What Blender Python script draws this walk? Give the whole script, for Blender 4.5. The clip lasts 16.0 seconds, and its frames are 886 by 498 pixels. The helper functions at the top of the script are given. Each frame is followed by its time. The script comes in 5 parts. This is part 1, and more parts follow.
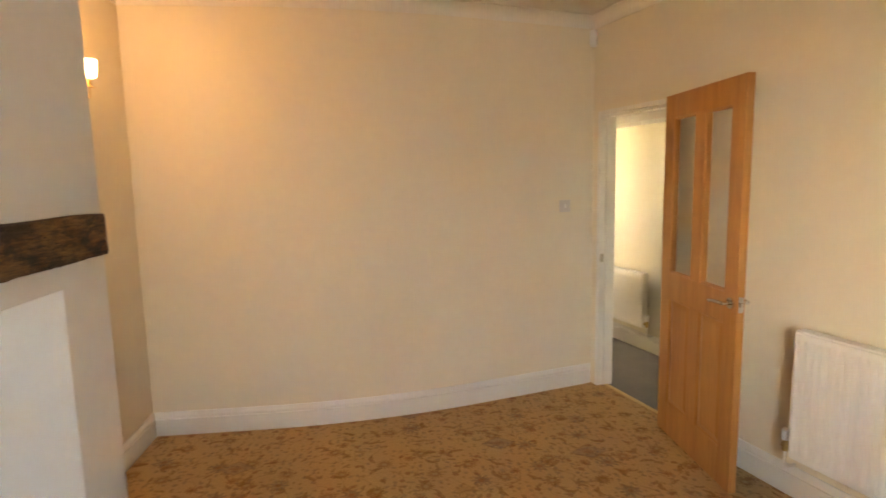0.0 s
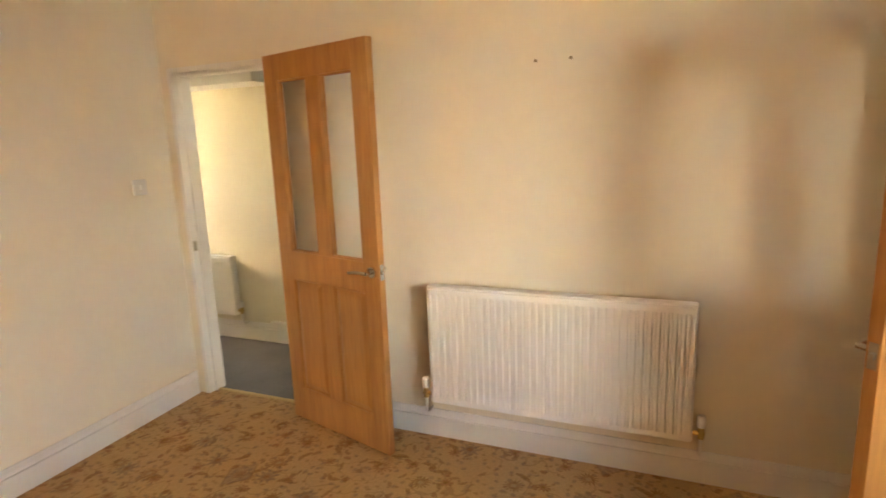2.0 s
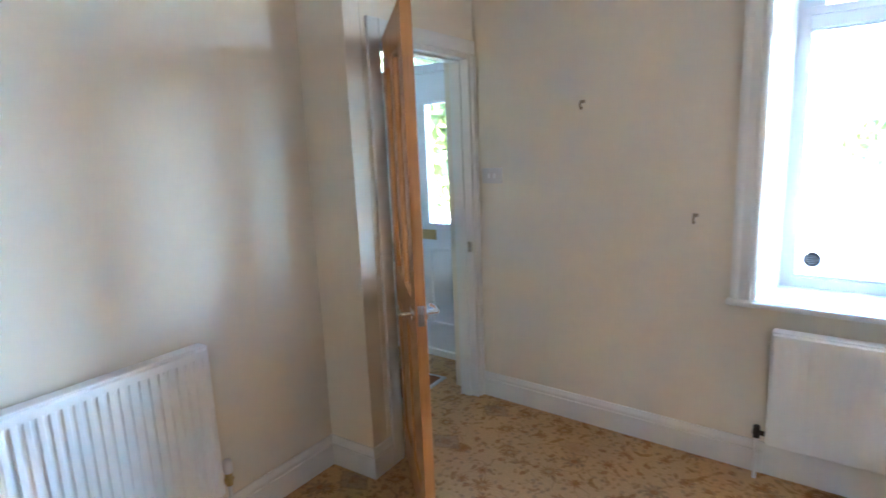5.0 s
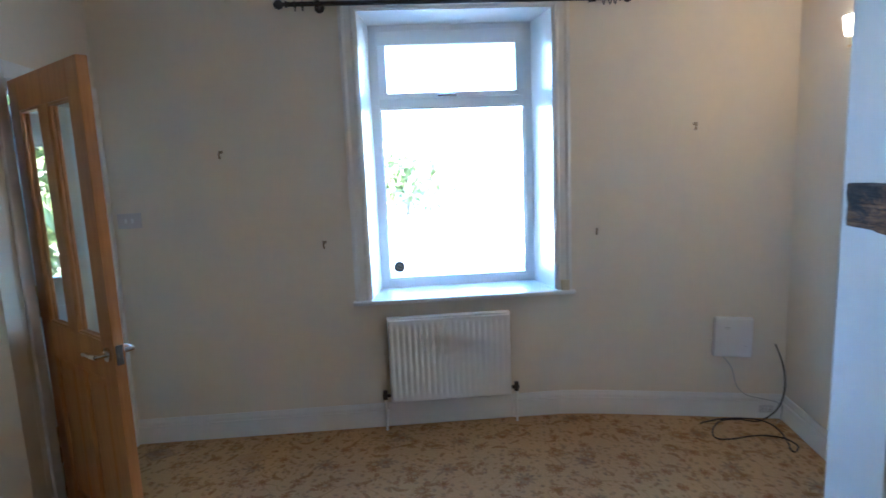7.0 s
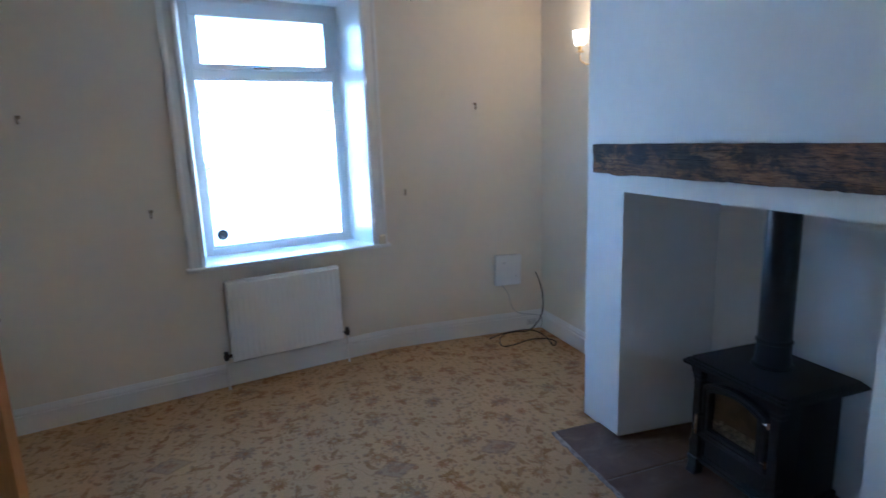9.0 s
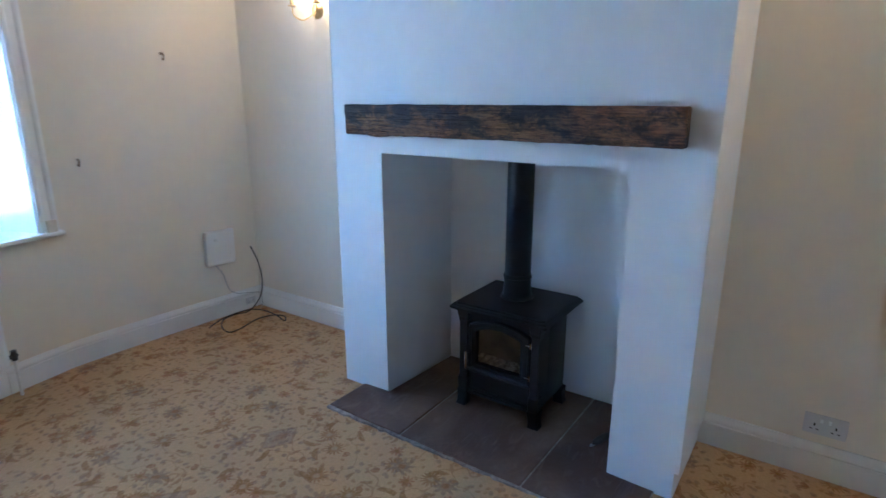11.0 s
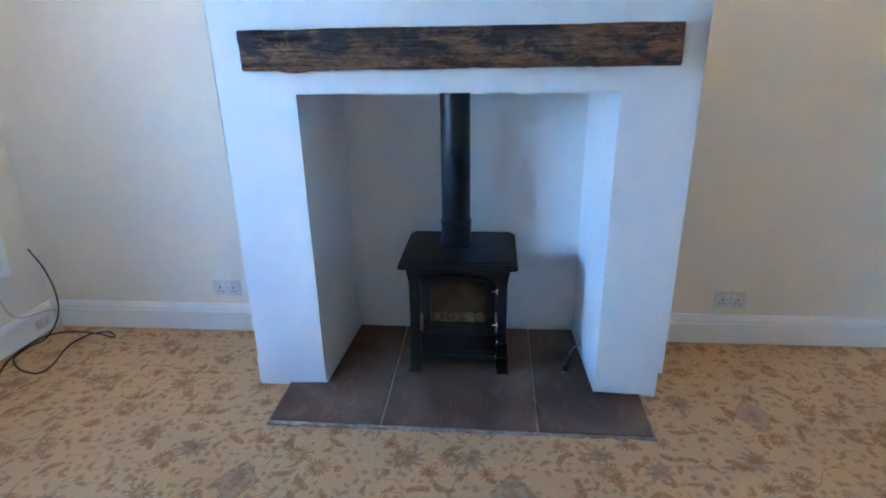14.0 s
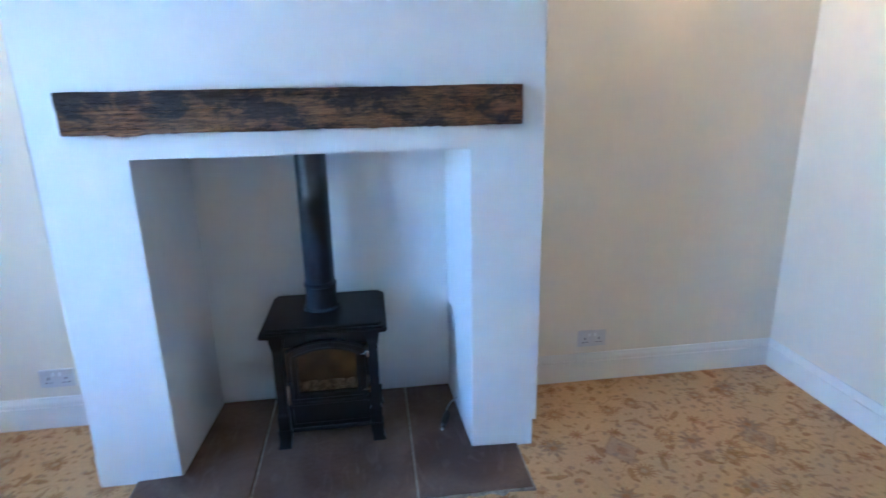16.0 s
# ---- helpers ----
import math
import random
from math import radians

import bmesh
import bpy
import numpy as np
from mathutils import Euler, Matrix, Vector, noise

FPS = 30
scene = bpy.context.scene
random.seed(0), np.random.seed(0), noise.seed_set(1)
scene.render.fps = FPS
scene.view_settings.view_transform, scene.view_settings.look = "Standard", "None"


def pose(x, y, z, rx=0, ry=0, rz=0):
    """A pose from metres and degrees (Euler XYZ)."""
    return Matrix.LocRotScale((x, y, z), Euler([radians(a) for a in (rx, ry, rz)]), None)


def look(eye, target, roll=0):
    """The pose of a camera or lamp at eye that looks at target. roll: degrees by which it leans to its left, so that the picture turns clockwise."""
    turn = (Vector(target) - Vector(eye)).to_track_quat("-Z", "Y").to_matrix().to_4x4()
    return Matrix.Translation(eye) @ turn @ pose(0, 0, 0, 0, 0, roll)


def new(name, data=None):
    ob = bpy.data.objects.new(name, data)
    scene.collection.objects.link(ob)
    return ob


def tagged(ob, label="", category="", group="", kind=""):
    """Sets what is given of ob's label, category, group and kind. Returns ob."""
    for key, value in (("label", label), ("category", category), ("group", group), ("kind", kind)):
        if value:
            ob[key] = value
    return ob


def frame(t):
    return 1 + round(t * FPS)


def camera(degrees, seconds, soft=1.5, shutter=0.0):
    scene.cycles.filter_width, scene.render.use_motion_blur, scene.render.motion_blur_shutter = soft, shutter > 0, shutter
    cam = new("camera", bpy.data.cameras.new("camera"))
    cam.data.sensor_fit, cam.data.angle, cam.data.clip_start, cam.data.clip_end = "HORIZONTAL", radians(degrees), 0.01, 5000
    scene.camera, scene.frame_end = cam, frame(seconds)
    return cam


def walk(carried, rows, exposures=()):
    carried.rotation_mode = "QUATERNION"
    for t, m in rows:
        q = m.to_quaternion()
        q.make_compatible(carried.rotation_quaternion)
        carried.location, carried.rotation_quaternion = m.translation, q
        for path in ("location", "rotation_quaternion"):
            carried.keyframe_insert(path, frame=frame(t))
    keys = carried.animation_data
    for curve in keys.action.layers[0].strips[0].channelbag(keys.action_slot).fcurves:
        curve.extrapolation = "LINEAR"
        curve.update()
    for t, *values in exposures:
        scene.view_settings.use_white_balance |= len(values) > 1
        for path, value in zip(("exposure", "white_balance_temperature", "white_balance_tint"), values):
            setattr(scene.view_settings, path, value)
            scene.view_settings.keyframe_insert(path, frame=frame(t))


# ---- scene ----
cam = camera(77.0, 16.0, shutter=0.3)
PATH = [
    (0, (1.447, 0.830, 1.556), (1.662, 2.802, 1.300), -1.2),
    (0.5, (1.397, 0.941, 1.522), (1.968, 2.839, 1.257), -2.4),
    (1, (1.39, 1.101, 1.536), (2.286, 2.864, 1.241), -2.3),
    (1.5, (1.332, 1.259, 1.531), (2.638, 2.738, 1.202), -1.2),
    (2, (1.231, 1.446, 1.539), (2.805, 2.618, 1.152), -2.1),
    (2.5, (1.286, 1.594, 1.499), (3.075, 2.406, 1.125), -1.3),
    (3, (1.378, 1.753, 1.51), (3.272, 2.236, 1.085), 0.6),
    (3.2, (1.377, 1.857, 1.506), (3.313, 2.099, 1.065), 1.1),
    (5.3, (1.544, 2.616, 1.541), (2.802, 1.108, 1.163), -1.8),
    (5.5, (1.54, 2.681, 1.552), (2.608, 1.032, 1.176), -0.9),
    (6, (1.502, 2.815, 1.546), (2.196, 0.964, 1.239), -1.5),
    (6.5, (1.481, 2.991, 1.544), (2.029, 1.094, 1.227), -1.8),
    (7, (1.586, 3.152, 1.559), (1.829, 1.187, 1.272), -2.4),
    (7.5, (1.741, 3.31, 1.563), (1.653, 1.336, 1.254), -1.8),
    (8, (1.85, 3.435, 1.56), (1.613, 1.472, 1.259), -1.5),
    (8.5, (1.958, 3.58, 1.531), (1.611, 1.649, 1.143), -3.4),
    (9, (2.102, 3.603, 1.516), (1.476, 1.744, 1.126), -2.1),
    (9.5, (2.257, 3.552, 1.494), (1.245, 1.903, 0.986), -2.3),
    (9.7, (2.307, 3.53, 1.493), (1.228, 1.921, 0.997), -1.7),
    (11.8, (2.486, 2.853, 1.449), (0.719, 2.084, 0.912), -2.9),
    (12, (2.467, 2.783, 1.431), (0.682, 2.051, 0.905), -4.2),
    (12.5, (2.425, 2.627, 1.436), (0.595, 2.05, 0.873), -4.0),
    (13, (2.471, 2.415, 1.433), (0.567, 2.191, 0.866), -3.8),
    (13.5, (2.517, 2.263, 1.44), (0.609, 2.17, 0.846), -1.4),
    (14, (2.523, 2.157, 1.421), (0.659, 1.985, 0.717), -1.1),
    (14.5, (2.522, 2.11, 1.394), (0.696, 1.908, 0.603), -1.6),
    (15, (2.511, 2.136, 1.408), (0.635, 1.977, 0.733), -0.7),
    (15.5, (2.495, 2.143, 1.424), (0.588, 2.091, 0.825), -1.0),
    (16, (2.467, 2.229, 1.439), (0.558, 2.48, 0.897), -1.2),
]
EXPOSURES = [(0, 5.7, 10900, 25), (1.0, 5.75, 10400, 25), (2.5, 6.0, 9800, 25), (3.0, 5.81, 7500, 19),
             (5.3, 6.27, 5000, 12), (6.0, 5.87, 4900, 11), (7, 5.28, 4700, 10), (9.5, 5.13, 4500, 10),
             (11.8, 6.1, 4450, 9), (13, 6.27, 4450, 10), (14.5, 6.2, 4450, 10), (16, 6.35, 4450, 10)]
walk(cam, [(t, look(eye, target, roll)) for t, eye, target, roll in PATH], EXPOSURES)

# ---- world, sun, exposure ----
world = bpy.data.worlds.new("world")
scene.world = world
world.use_nodes = True
wn = world.node_tree.nodes
sky = wn.new("ShaderNodeTexSky")
sky.sky_type = 'NISHITA'
sky.sun_disc = False
sky.sun_elevation = radians(22)
sky.sun_rotation = radians(40)
sky.air_density = 1.0
sky.dust_density = 0.35
sky.ozone_density = 1.5
world.node_tree.links.new(sky.outputs[0], wn["Background"].inputs[0])
wn["Background"].inputs[1].default_value = 0.15
sun = new("sun", bpy.data.lights.new("sun", 'SUN'))
sun.data.energy = 4.5
sun.data.angle = radians(0.5)
sun.data.color = (1.0, 0.95, 0.88)
sun.matrix_world = look((17.88, 21.31, 11.24), (0, 0, 0))


# ---- materials ----
def mat(name, base=(0.8, 0.8, 0.8), rough=0.5, metal=0.0, grain=0.0, grain_scale=30.0, stain=0.0, stain_scale=1.5,
        bump=0.0, bump_scale=60.0, spec=0.5, stretch=(1, 1, 1), rough_var=0.0):
    """A surface with fine grain and broad staining round one base colour, and a fine relief."""
    m = bpy.data.materials.new(name)
    m.use_nodes = True
    nt = m.node_tree
    b = nt.nodes["Principled BSDF"]
    b.inputs["Roughness"].default_value = rough
    b.inputs["Metallic"].default_value = metal
    b.inputs["Specular IOR Level"].default_value = spec
    b.inputs["Base Color"].default_value = (*base, 1)
    tc = nt.nodes.new("ShaderNodeTexCoord")
    mp = nt.nodes.new("ShaderNodeMapping")
    mp.inputs["Scale"].default_value = stretch
    nt.links.new(tc.outputs["Object"], mp.inputs[0])

    def noise_of(scale, detail=4.0):
        n = nt.nodes.new("ShaderNodeTexNoise")
        n.inputs["Scale"].default_value = scale
        n.inputs["Detail"].default_value = detail
        nt.links.new(mp.outputs[0], n.inputs["Vector"])
        return n.outputs["Fac"]
    value = None
    for amount, scale in ((grain, grain_scale), (stain, stain_scale)):
        if amount:
            r = nt.nodes.new("ShaderNodeMapRange")
            r.inputs["From Min"].default_value, r.inputs["From Max"].default_value = 0.3, 0.7
            r.inputs["To Min"].default_value, r.inputs["To Max"].default_value = 1 - amount, 1 + amount * 0.6
            nt.links.new(noise_of(scale), r.inputs[0])
            if value is None:
                value = r.outputs[0]
            else:
                k = nt.nodes.new("ShaderNodeMath")
                k.operation = 'MULTIPLY'
                nt.links.new(value, k.inputs[0])
                nt.links.new(r.outputs[0], k.inputs[1])
                value = k.outputs[0]
    if value is not None:
        h = nt.nodes.new("ShaderNodeHueSaturation")
        h.inputs["Color"].default_value = (*base, 1)
        nt.links.new(value, h.inputs["Value"])
        nt.links.new(h.outputs[0], b.inputs["Base Color"])
    if rough_var:
        r = nt.nodes.new("ShaderNodeMapRange")
        r.inputs["To Min"].default_value, r.inputs["To Max"].default_value = rough - rough_var, rough + rough_var
        nt.links.new(noise_of(6.0), r.inputs[0])
        nt.links.new(r.outputs[0], b.inputs["Roughness"])
    if bump:
        bp = nt.nodes.new("ShaderNodeBump")
        bp.inputs["Strength"].default_value = bump
        bp.inputs["Distance"].default_value = 0.004
        nt.links.new(noise_of(bump_scale), bp.inputs["Height"])
        nt.links.new(bp.outputs[0], b.inputs["Normal"])
    return m


class Graph:
    """Short ways to write node arithmetic."""
    def __init__(self, name):
        self.m = bpy.data.materials.new(name)
        self.m.use_nodes = True
        self.nt = self.m.node_tree
        self.b = self.nt.nodes["Principled BSDF"]

    def node(self, kind, **sockets):
        n = self.nt.nodes.new(kind)
        for key, v in sockets.items():
            self.put(n.inputs[key.replace("_", " ")], v)
        return n

    def put(self, socket, v):
        if isinstance(v, bpy.types.NodeSocket):
            self.nt.links.new(v, socket)
        else:
            socket.default_value = v

    def calc(self, op, a, b=0.0, c=0.0):
        n = self.nt.nodes.new("ShaderNodeMath")
        n.operation = op
        for i, v in enumerate((a, b, c)):
            self.put(n.inputs[i], v)
        return n.outputs[0]

    def vec(self, op, a, b=(0, 0, 0)):
        n = self.nt.nodes.new("ShaderNodeVectorMath")
        n.operation = op
        self.put(n.inputs[0], a)
        self.put(n.inputs[1], b)
        return n.outputs[0]

    def mix(self, fac, a, b):
        n = self.nt.nodes.new("ShaderNodeMix")
        n.data_type = 'RGBA'
        self.put(n.inputs["Factor"], fac)
        for i, v in ((6, a), (7, b)):
            self.put(n.inputs[i], v if isinstance(v, bpy.types.NodeSocket) else (*v, 1))
        return n.outputs[2]

    def step(self, v, lo, hi):
        n = self.node("ShaderNodeMapRange")
        self.put(n.inputs[0], v)
        n.inputs[1].default_value, n.inputs[2].default_value = lo, hi
        return n.outputs[0]


def carpet_material():
    """Cream wool carpet woven with gold sunflowers, curled leaves, grey-blue flowers, small buds, diamonds and thin stems."""
    g = Graph("floral_carpet")
    tc = g.node("ShaderNodeTexCoord").outputs["Object"]
    wob = g.node("ShaderNodeTexNoise", Vector=tc, Scale=34.0, Detail=3.0).outputs["Color"]
    p = g.vec('ADD', tc, g.vec('MULTIPLY', g.vec('SUBTRACT', wob, (0.5, 0.5, 0.5)), (0.011, 0.011, 0)))
    rag = g.node("ShaderNodeTexNoise", Vector=tc, Scale=115.0, Detail=2.0).outputs["Color"]
    p = g.vec('ADD', p, g.vec('MULTIPLY', g.vec('SUBTRACT', rag, (0.5, 0.5, 0.5)), (0.008, 0.008, 0)))
    thin = g.step(g.node("ShaderNodeTexNoise", Vector=tc, Scale=58.0, Detail=2.0).outputs["Fac"], 0.32, 0.56)
    weave = g.node("ShaderNodeTexNoise", Vector=tc, Scale=240.0, Detail=2.0).outputs["Fac"]
    tuft = g.node("ShaderNodeTexNoise", Vector=tc, Scale=70.0, Detail=2.0).outputs["Fac"]
    blot = g.node("ShaderNodeTexNoise", Vector=tc, Scale=2.0, Detail=3.0).outputs["Fac"]
    col = g.mix(blot, (0.555, 0.335, 0.140), (0.62, 0.390, 0.177))

    def cells(scale, offset, spread):
        """Scattered centres: offsets in metres from the nearest one, turned at random, and two random numbers."""
        q = g.vec('ADD', g.vec('MULTIPLY', p, (scale, scale, 0)), (offset, offset * 1.7, 0))
        v = g.node("ShaderNodeTexVoronoi", Vector=q, Scale=1.0, Randomness=spread)
        v.voronoi_dimensions = '2D'
        d = g.vec('MULTIPLY', g.vec('SUBTRACT', q, v.outputs["Position"]), (1 / scale, 1 / scale, 0))
        pick = g.node("ShaderNodeSeparateColor", Color=v.outputs["Color"])
        turn = g.calc('MULTIPLY', pick.outputs[1], 6.283)
        s = g.node("ShaderNodeSeparateXYZ", Vector=d)
        c, si = g.calc('COSINE', turn), g.calc('SINE', turn)
        x = g.calc('ADD', g.calc('MULTIPLY', s.outputs[0], c), g.calc('MULTIPLY', s.outputs[1], si))
        y = g.calc('SUBTRACT', g.calc('MULTIPLY', s.outputs[1], c), g.calc('MULTIPLY', s.outputs[0], si))
        return x, y, s.outputs[0], s.outputs[1], pick.outputs[0], pick.outputs[2]

    def hypot(a, b):
        return g.calc('SQRT', g.calc('ADD', g.calc('MULTIPLY', a, a), g.calc('MULTIPLY', b, b)))

    def under(v, lo, hi):
        return g.calc('SUBTRACT', 1.0, g.step(v, lo, hi))

    def paint(col, fac, pick, lo, amount, tint):
        return g.mix(g.calc('MULTIPLY', g.calc('MULTIPLY', fac, g.step(pick, lo, lo + 0.02)), g.calc('MULTIPLY', g.calc('ADD', g.calc('MULTIPLY', thin, 0.45), 0.62), amount)), col, tint)

    GOLD, TAN, RUST = (0.315, 0.146, 0.027), (0.34, 0.180, 0.056), (0.345, 0.138, 0.037)
    GREY, PALE, BROWN = (0.30, 0.192, 0.100), (0.51, 0.345, 0.170), (0.27, 0.137, 0.042)

    # thin wandering stems
    stem = g.node("ShaderNodeTexNoise", Vector=p, Scale=4.4, Detail=1.5).outputs["Fac"]
    line = under(g.calc('ABSOLUTE', g.calc('SUBTRACT', stem, 0.5)), 0.003, 0.0075)
    col = g.mix(g.calc('MULTIPLY', line, 0.45), col, BROWN)
    # small buds in loose groups
    for scale, offset, size, lo, tint in ((25.0, 3.1, 0.0085, 0.52, TAN), (21.0, 8.8, 0.0105, 0.60, GREY)):
        x, y, _, _, pick, _ = cells(scale, offset, 0.8)
        col = paint(col, under(hypot(g.calc('DIVIDE', x, size * 1.35), g.calc('DIVIDE', y, size)), 0.75, 1.15), pick, lo, 0.62, tint)
    # curled leaves with a darker rim
    for scale, offset, length, width, lo, tint in ((10.0, 7.7, 0.026, 0.0100, 0.48, TAN), (6.2, 2.2, 0.046, 0.0135, 0.52, GOLD), (7.6, 15.1, 0.019, 0.014, 0.55, RUST)):
        x, y, _, _, pick, other = cells(scale, offset, 0.85)
        bow = g.calc('MULTIPLY', g.calc('MULTIPLY', x, x), g.calc('MULTIPLY', g.calc('SUBTRACT', other, 0.5), 26.0))
        r = hypot(g.calc('DIVIDE', x, length), g.calc('DIVIDE', g.calc('SUBTRACT', y, bow), width))
        col = paint(col, under(r, 0.80, 1.05), pick, lo, 0.66, tint)
        col = paint(col, under(g.calc('ABSOLUTE', g.calc('SUBTRACT', r, 0.9)), 0.06, 0.16), pick, lo, 0.42, BROWN)
        col = paint(col, under(r, 0.25, 0.5), pick, lo, 0.45, TAN)

    def burst(col, scale, offset, radius, petals, lo, tint, heart, spread):
        """A flower of thin separate petals round a heart."""
        x, y, _, _, pick, _ = cells(scale, offset, spread)
        r = g.calc('DIVIDE', hypot(x, y), radius)
        ray = g.calc('COSINE', g.calc('MULTIPLY', g.calc('ARCTAN2', y, x), petals))
        edge = g.calc('ADD', g.calc('MULTIPLY', ray, 0.20), 0.80)
        gap = g.step(g.calc('ADD', ray, g.calc('MULTIPLY', under(r, 0.35, 0.75), 1.6)), -0.25, 0.25)
        col = paint(col, g.calc('MULTIPLY', under(g.calc('DIVIDE', r, edge), 0.85, 1.05), gap), pick, lo, 0.66, tint)
        return paint(col, under(r, 0.16, 0.34), pick, lo, 0.75, heart)
    col = burst(col, 4.4, 1.3, 0.052, 15, 0.35, GOLD, PALE, 0.7)
    col = burst(col, 5.3, 21.3, 0.036, 9, 0.55, RUST, GOLD, 0.8)
    col = burst(col, 2.9, 5.9, 0.062, 9, 0.55, GREY, RUST, 0.6)
    # fringed diamonds
    _, _, x, y, pick, _ = cells(2.0, 9.2, 0.45)
    r = g.calc('ADD', g.calc('ABSOLUTE', g.calc('MULTIPLY', x, 0.75)), g.calc('ABSOLUTE', y))
    col = paint(col, under(r, 0.068, 0.084), pick, 0.68, 0.5, (0.28, 0.20, 0.135))
    col = paint(col, under(g.calc('ABSOLUTE', g.calc('SUBTRACT', r, 0.075)), 0.003, 0.010), pick, 0.68, 0.35, BROWN)
    col = paint(col, under(r, 0.016, 0.040), pick, 0.68, 0.5, RUST)
    tone = g.node("ShaderNodeHueSaturation", Color=col, Value=g.calc('ADD', g.calc('ADD', g.calc('MULTIPLY', weave, 0.45), g.calc('MULTIPLY', tuft, 0.30)), 0.48))
    g.put(g.b.inputs["Base Color"], tone.outputs[0])
    g.b.inputs["Roughness"].default_value = 0.95
    g.b.inputs["Specular IOR Level"].default_value = 0.15
    g.b.inputs["Sheen Weight"].default_value = 0.1
    bp = g.node("ShaderNodeBump", Strength=0.5, Distance=0.004, Height=weave)
    g.put(g.b.inputs["Normal"], bp.outputs[0])
    return g.m


def oak_material(name, light, dark):
    """Varnished oak with its grain along local z."""
    g = Graph(name)
    tc = g.node("ShaderNodeTexCoord").outputs["Object"]
    rnd = g.node("ShaderNodeObjectInfo").outputs["Random"]
    sh = g.node("ShaderNodeCombineXYZ", X=g.calc('MULTIPLY', rnd, 9.0), Y=g.calc('MULTIPLY', rnd, 5.0), Z=g.calc('MULTIPLY', rnd, 3.0)).outputs[0]
    q = g.vec('ADD', g.vec('MULTIPLY', tc, (1, 1, 0.07)), sh)
    fine = g.node("ShaderNodeTexNoise", Vector=q, Scale=90.0, Detail=5.0).outputs["Fac"]
    broad = g.node("ShaderNodeTexNoise", Vector=q, Scale=14.0, Detail=3.0, Distortion=0.6).outputs["Fac"]
    f = g.calc('ADD', g.calc('MULTIPLY', fine, 0.45), g.calc('MULTIPLY', broad, 0.55))
    col = g.mix(g.step(f, 0.35, 0.66), dark, light)
    g.put(g.b.inputs["Base Color"], col)
    g.b.inputs["Roughness"].default_value = 0.42
    bp = g.node("ShaderNodeBump", Strength=0.12, Distance=0.002, Height=fine)
    g.put(g.b.inputs["Normal"], bp.outputs[0])
    return g.m


def beam_material():
    """Weathered old timber, its grain along y, with broad brown and black patches and rust at the north end."""
    g = Graph("old_beam")
    tc = g.node("ShaderNodeTexCoord").outputs["Object"]
    q = g.vec('MULTIPLY', tc, (1, 0.11, 1.5))
    fine = g.node("ShaderNodeTexNoise", Vector=q, Scale=85.0, Detail=8.0, Roughness=0.72).outputs["Fac"]
    crack = g.node("ShaderNodeTexNoise", Vector=g.vec('MULTIPLY', tc, (1, 0.10, 1.6)), Scale=38.0, Detail=4.0, Distortion=0.8).outputs["Fac"]
    mid = g.node("ShaderNodeTexNoise", Vector=g.vec('MULTIPLY', tc, (1, 0.60, 1.0)), Scale=8.0, Detail=8.0, Roughness=0.70, Distortion=0.3).outputs["Fac"]
    blot = g.node("ShaderNodeTexNoise", Vector=g.vec('ADD', g.vec('MULTIPLY', tc, (1, 0.6, 1)), (3.3, 0.4, 1.2)), Scale=7.0, Detail=3.0).outputs["Fac"]
    mott = g.node("ShaderNodeTexNoise", Vector=g.vec('MULTIPLY', tc, (1, 0.45, 1)), Scale=42.0, Detail=6.0, Roughness=0.68).outputs["Fac"]
    y = g.node("ShaderNodeSeparateXYZ", Vector=tc).outputs[1]
    streak = g.step(fine, 0.36, 0.64)
    col = g.mix(streak, (0.070, 0.034, 0.012), (0.265, 0.130, 0.042))
    rust = g.mix(streak, (0.060, 0.024, 0.009), (0.25, 0.088, 0.027))
    end = g.step(g.calc('ADD', y, g.calc('MULTIPLY', g.calc('SUBTRACT', blot, 0.5), 1.6)), 0.42, 0.60)
    col = g.mix(g.calc('MULTIPLY', end, 0.7), col, rust)
    col = g.mix(g.calc('MULTIPLY', g.step(blot, 0.52, 0.62), 0.6), col, g.mix(streak, (0.10, 0.050, 0.018), (0.34, 0.175, 0.062)))
    char = g.mix(streak, (0.007, 0.006, 0.006), (0.046, 0.034, 0.025))
    col = g.mix(g.calc('MULTIPLY', g.step(mid, 0.475, 0.555), 0.93), col, char)
    col = g.mix(g.calc('MULTIPLY', g.step(mott, 0.50, 0.62), 0.60), col, (0.030, 0.019, 0.013))
    col = g.mix(g.calc('MULTIPLY', g.step(crack, 0.64, 0.70), 0.8), col, (0.008, 0.006, 0.005))
    split = g.node("ShaderNodeTexNoise", Vector=g.vec('MULTIPLY', tc, (1, 0.13, 1.3)), Scale=120.0, Detail=3.0, Distortion=1.4).outputs["Fac"]
    check = g.step(split, 0.58, 0.66)
    col = g.mix(g.calc('MULTIPLY', check, 0.75), col, (0.010, 0.007, 0.005))
    g.put(g.b.inputs["Base Color"], col)
    g.b.inputs["Roughness"].default_value = 0.72
    height = g.calc('SUBTRACT', g.calc('SUBTRACT', g.calc('ADD', fine, mid), g.step(crack, 0.58, 0.66)), g.calc('MULTIPLY', check, 0.6))
    bp = g.node("ShaderNodeBump", Strength=0.9, Distance=0.006, Height=height)
    g.put(g.b.inputs["Normal"], bp.outputs[0])
    return g.m


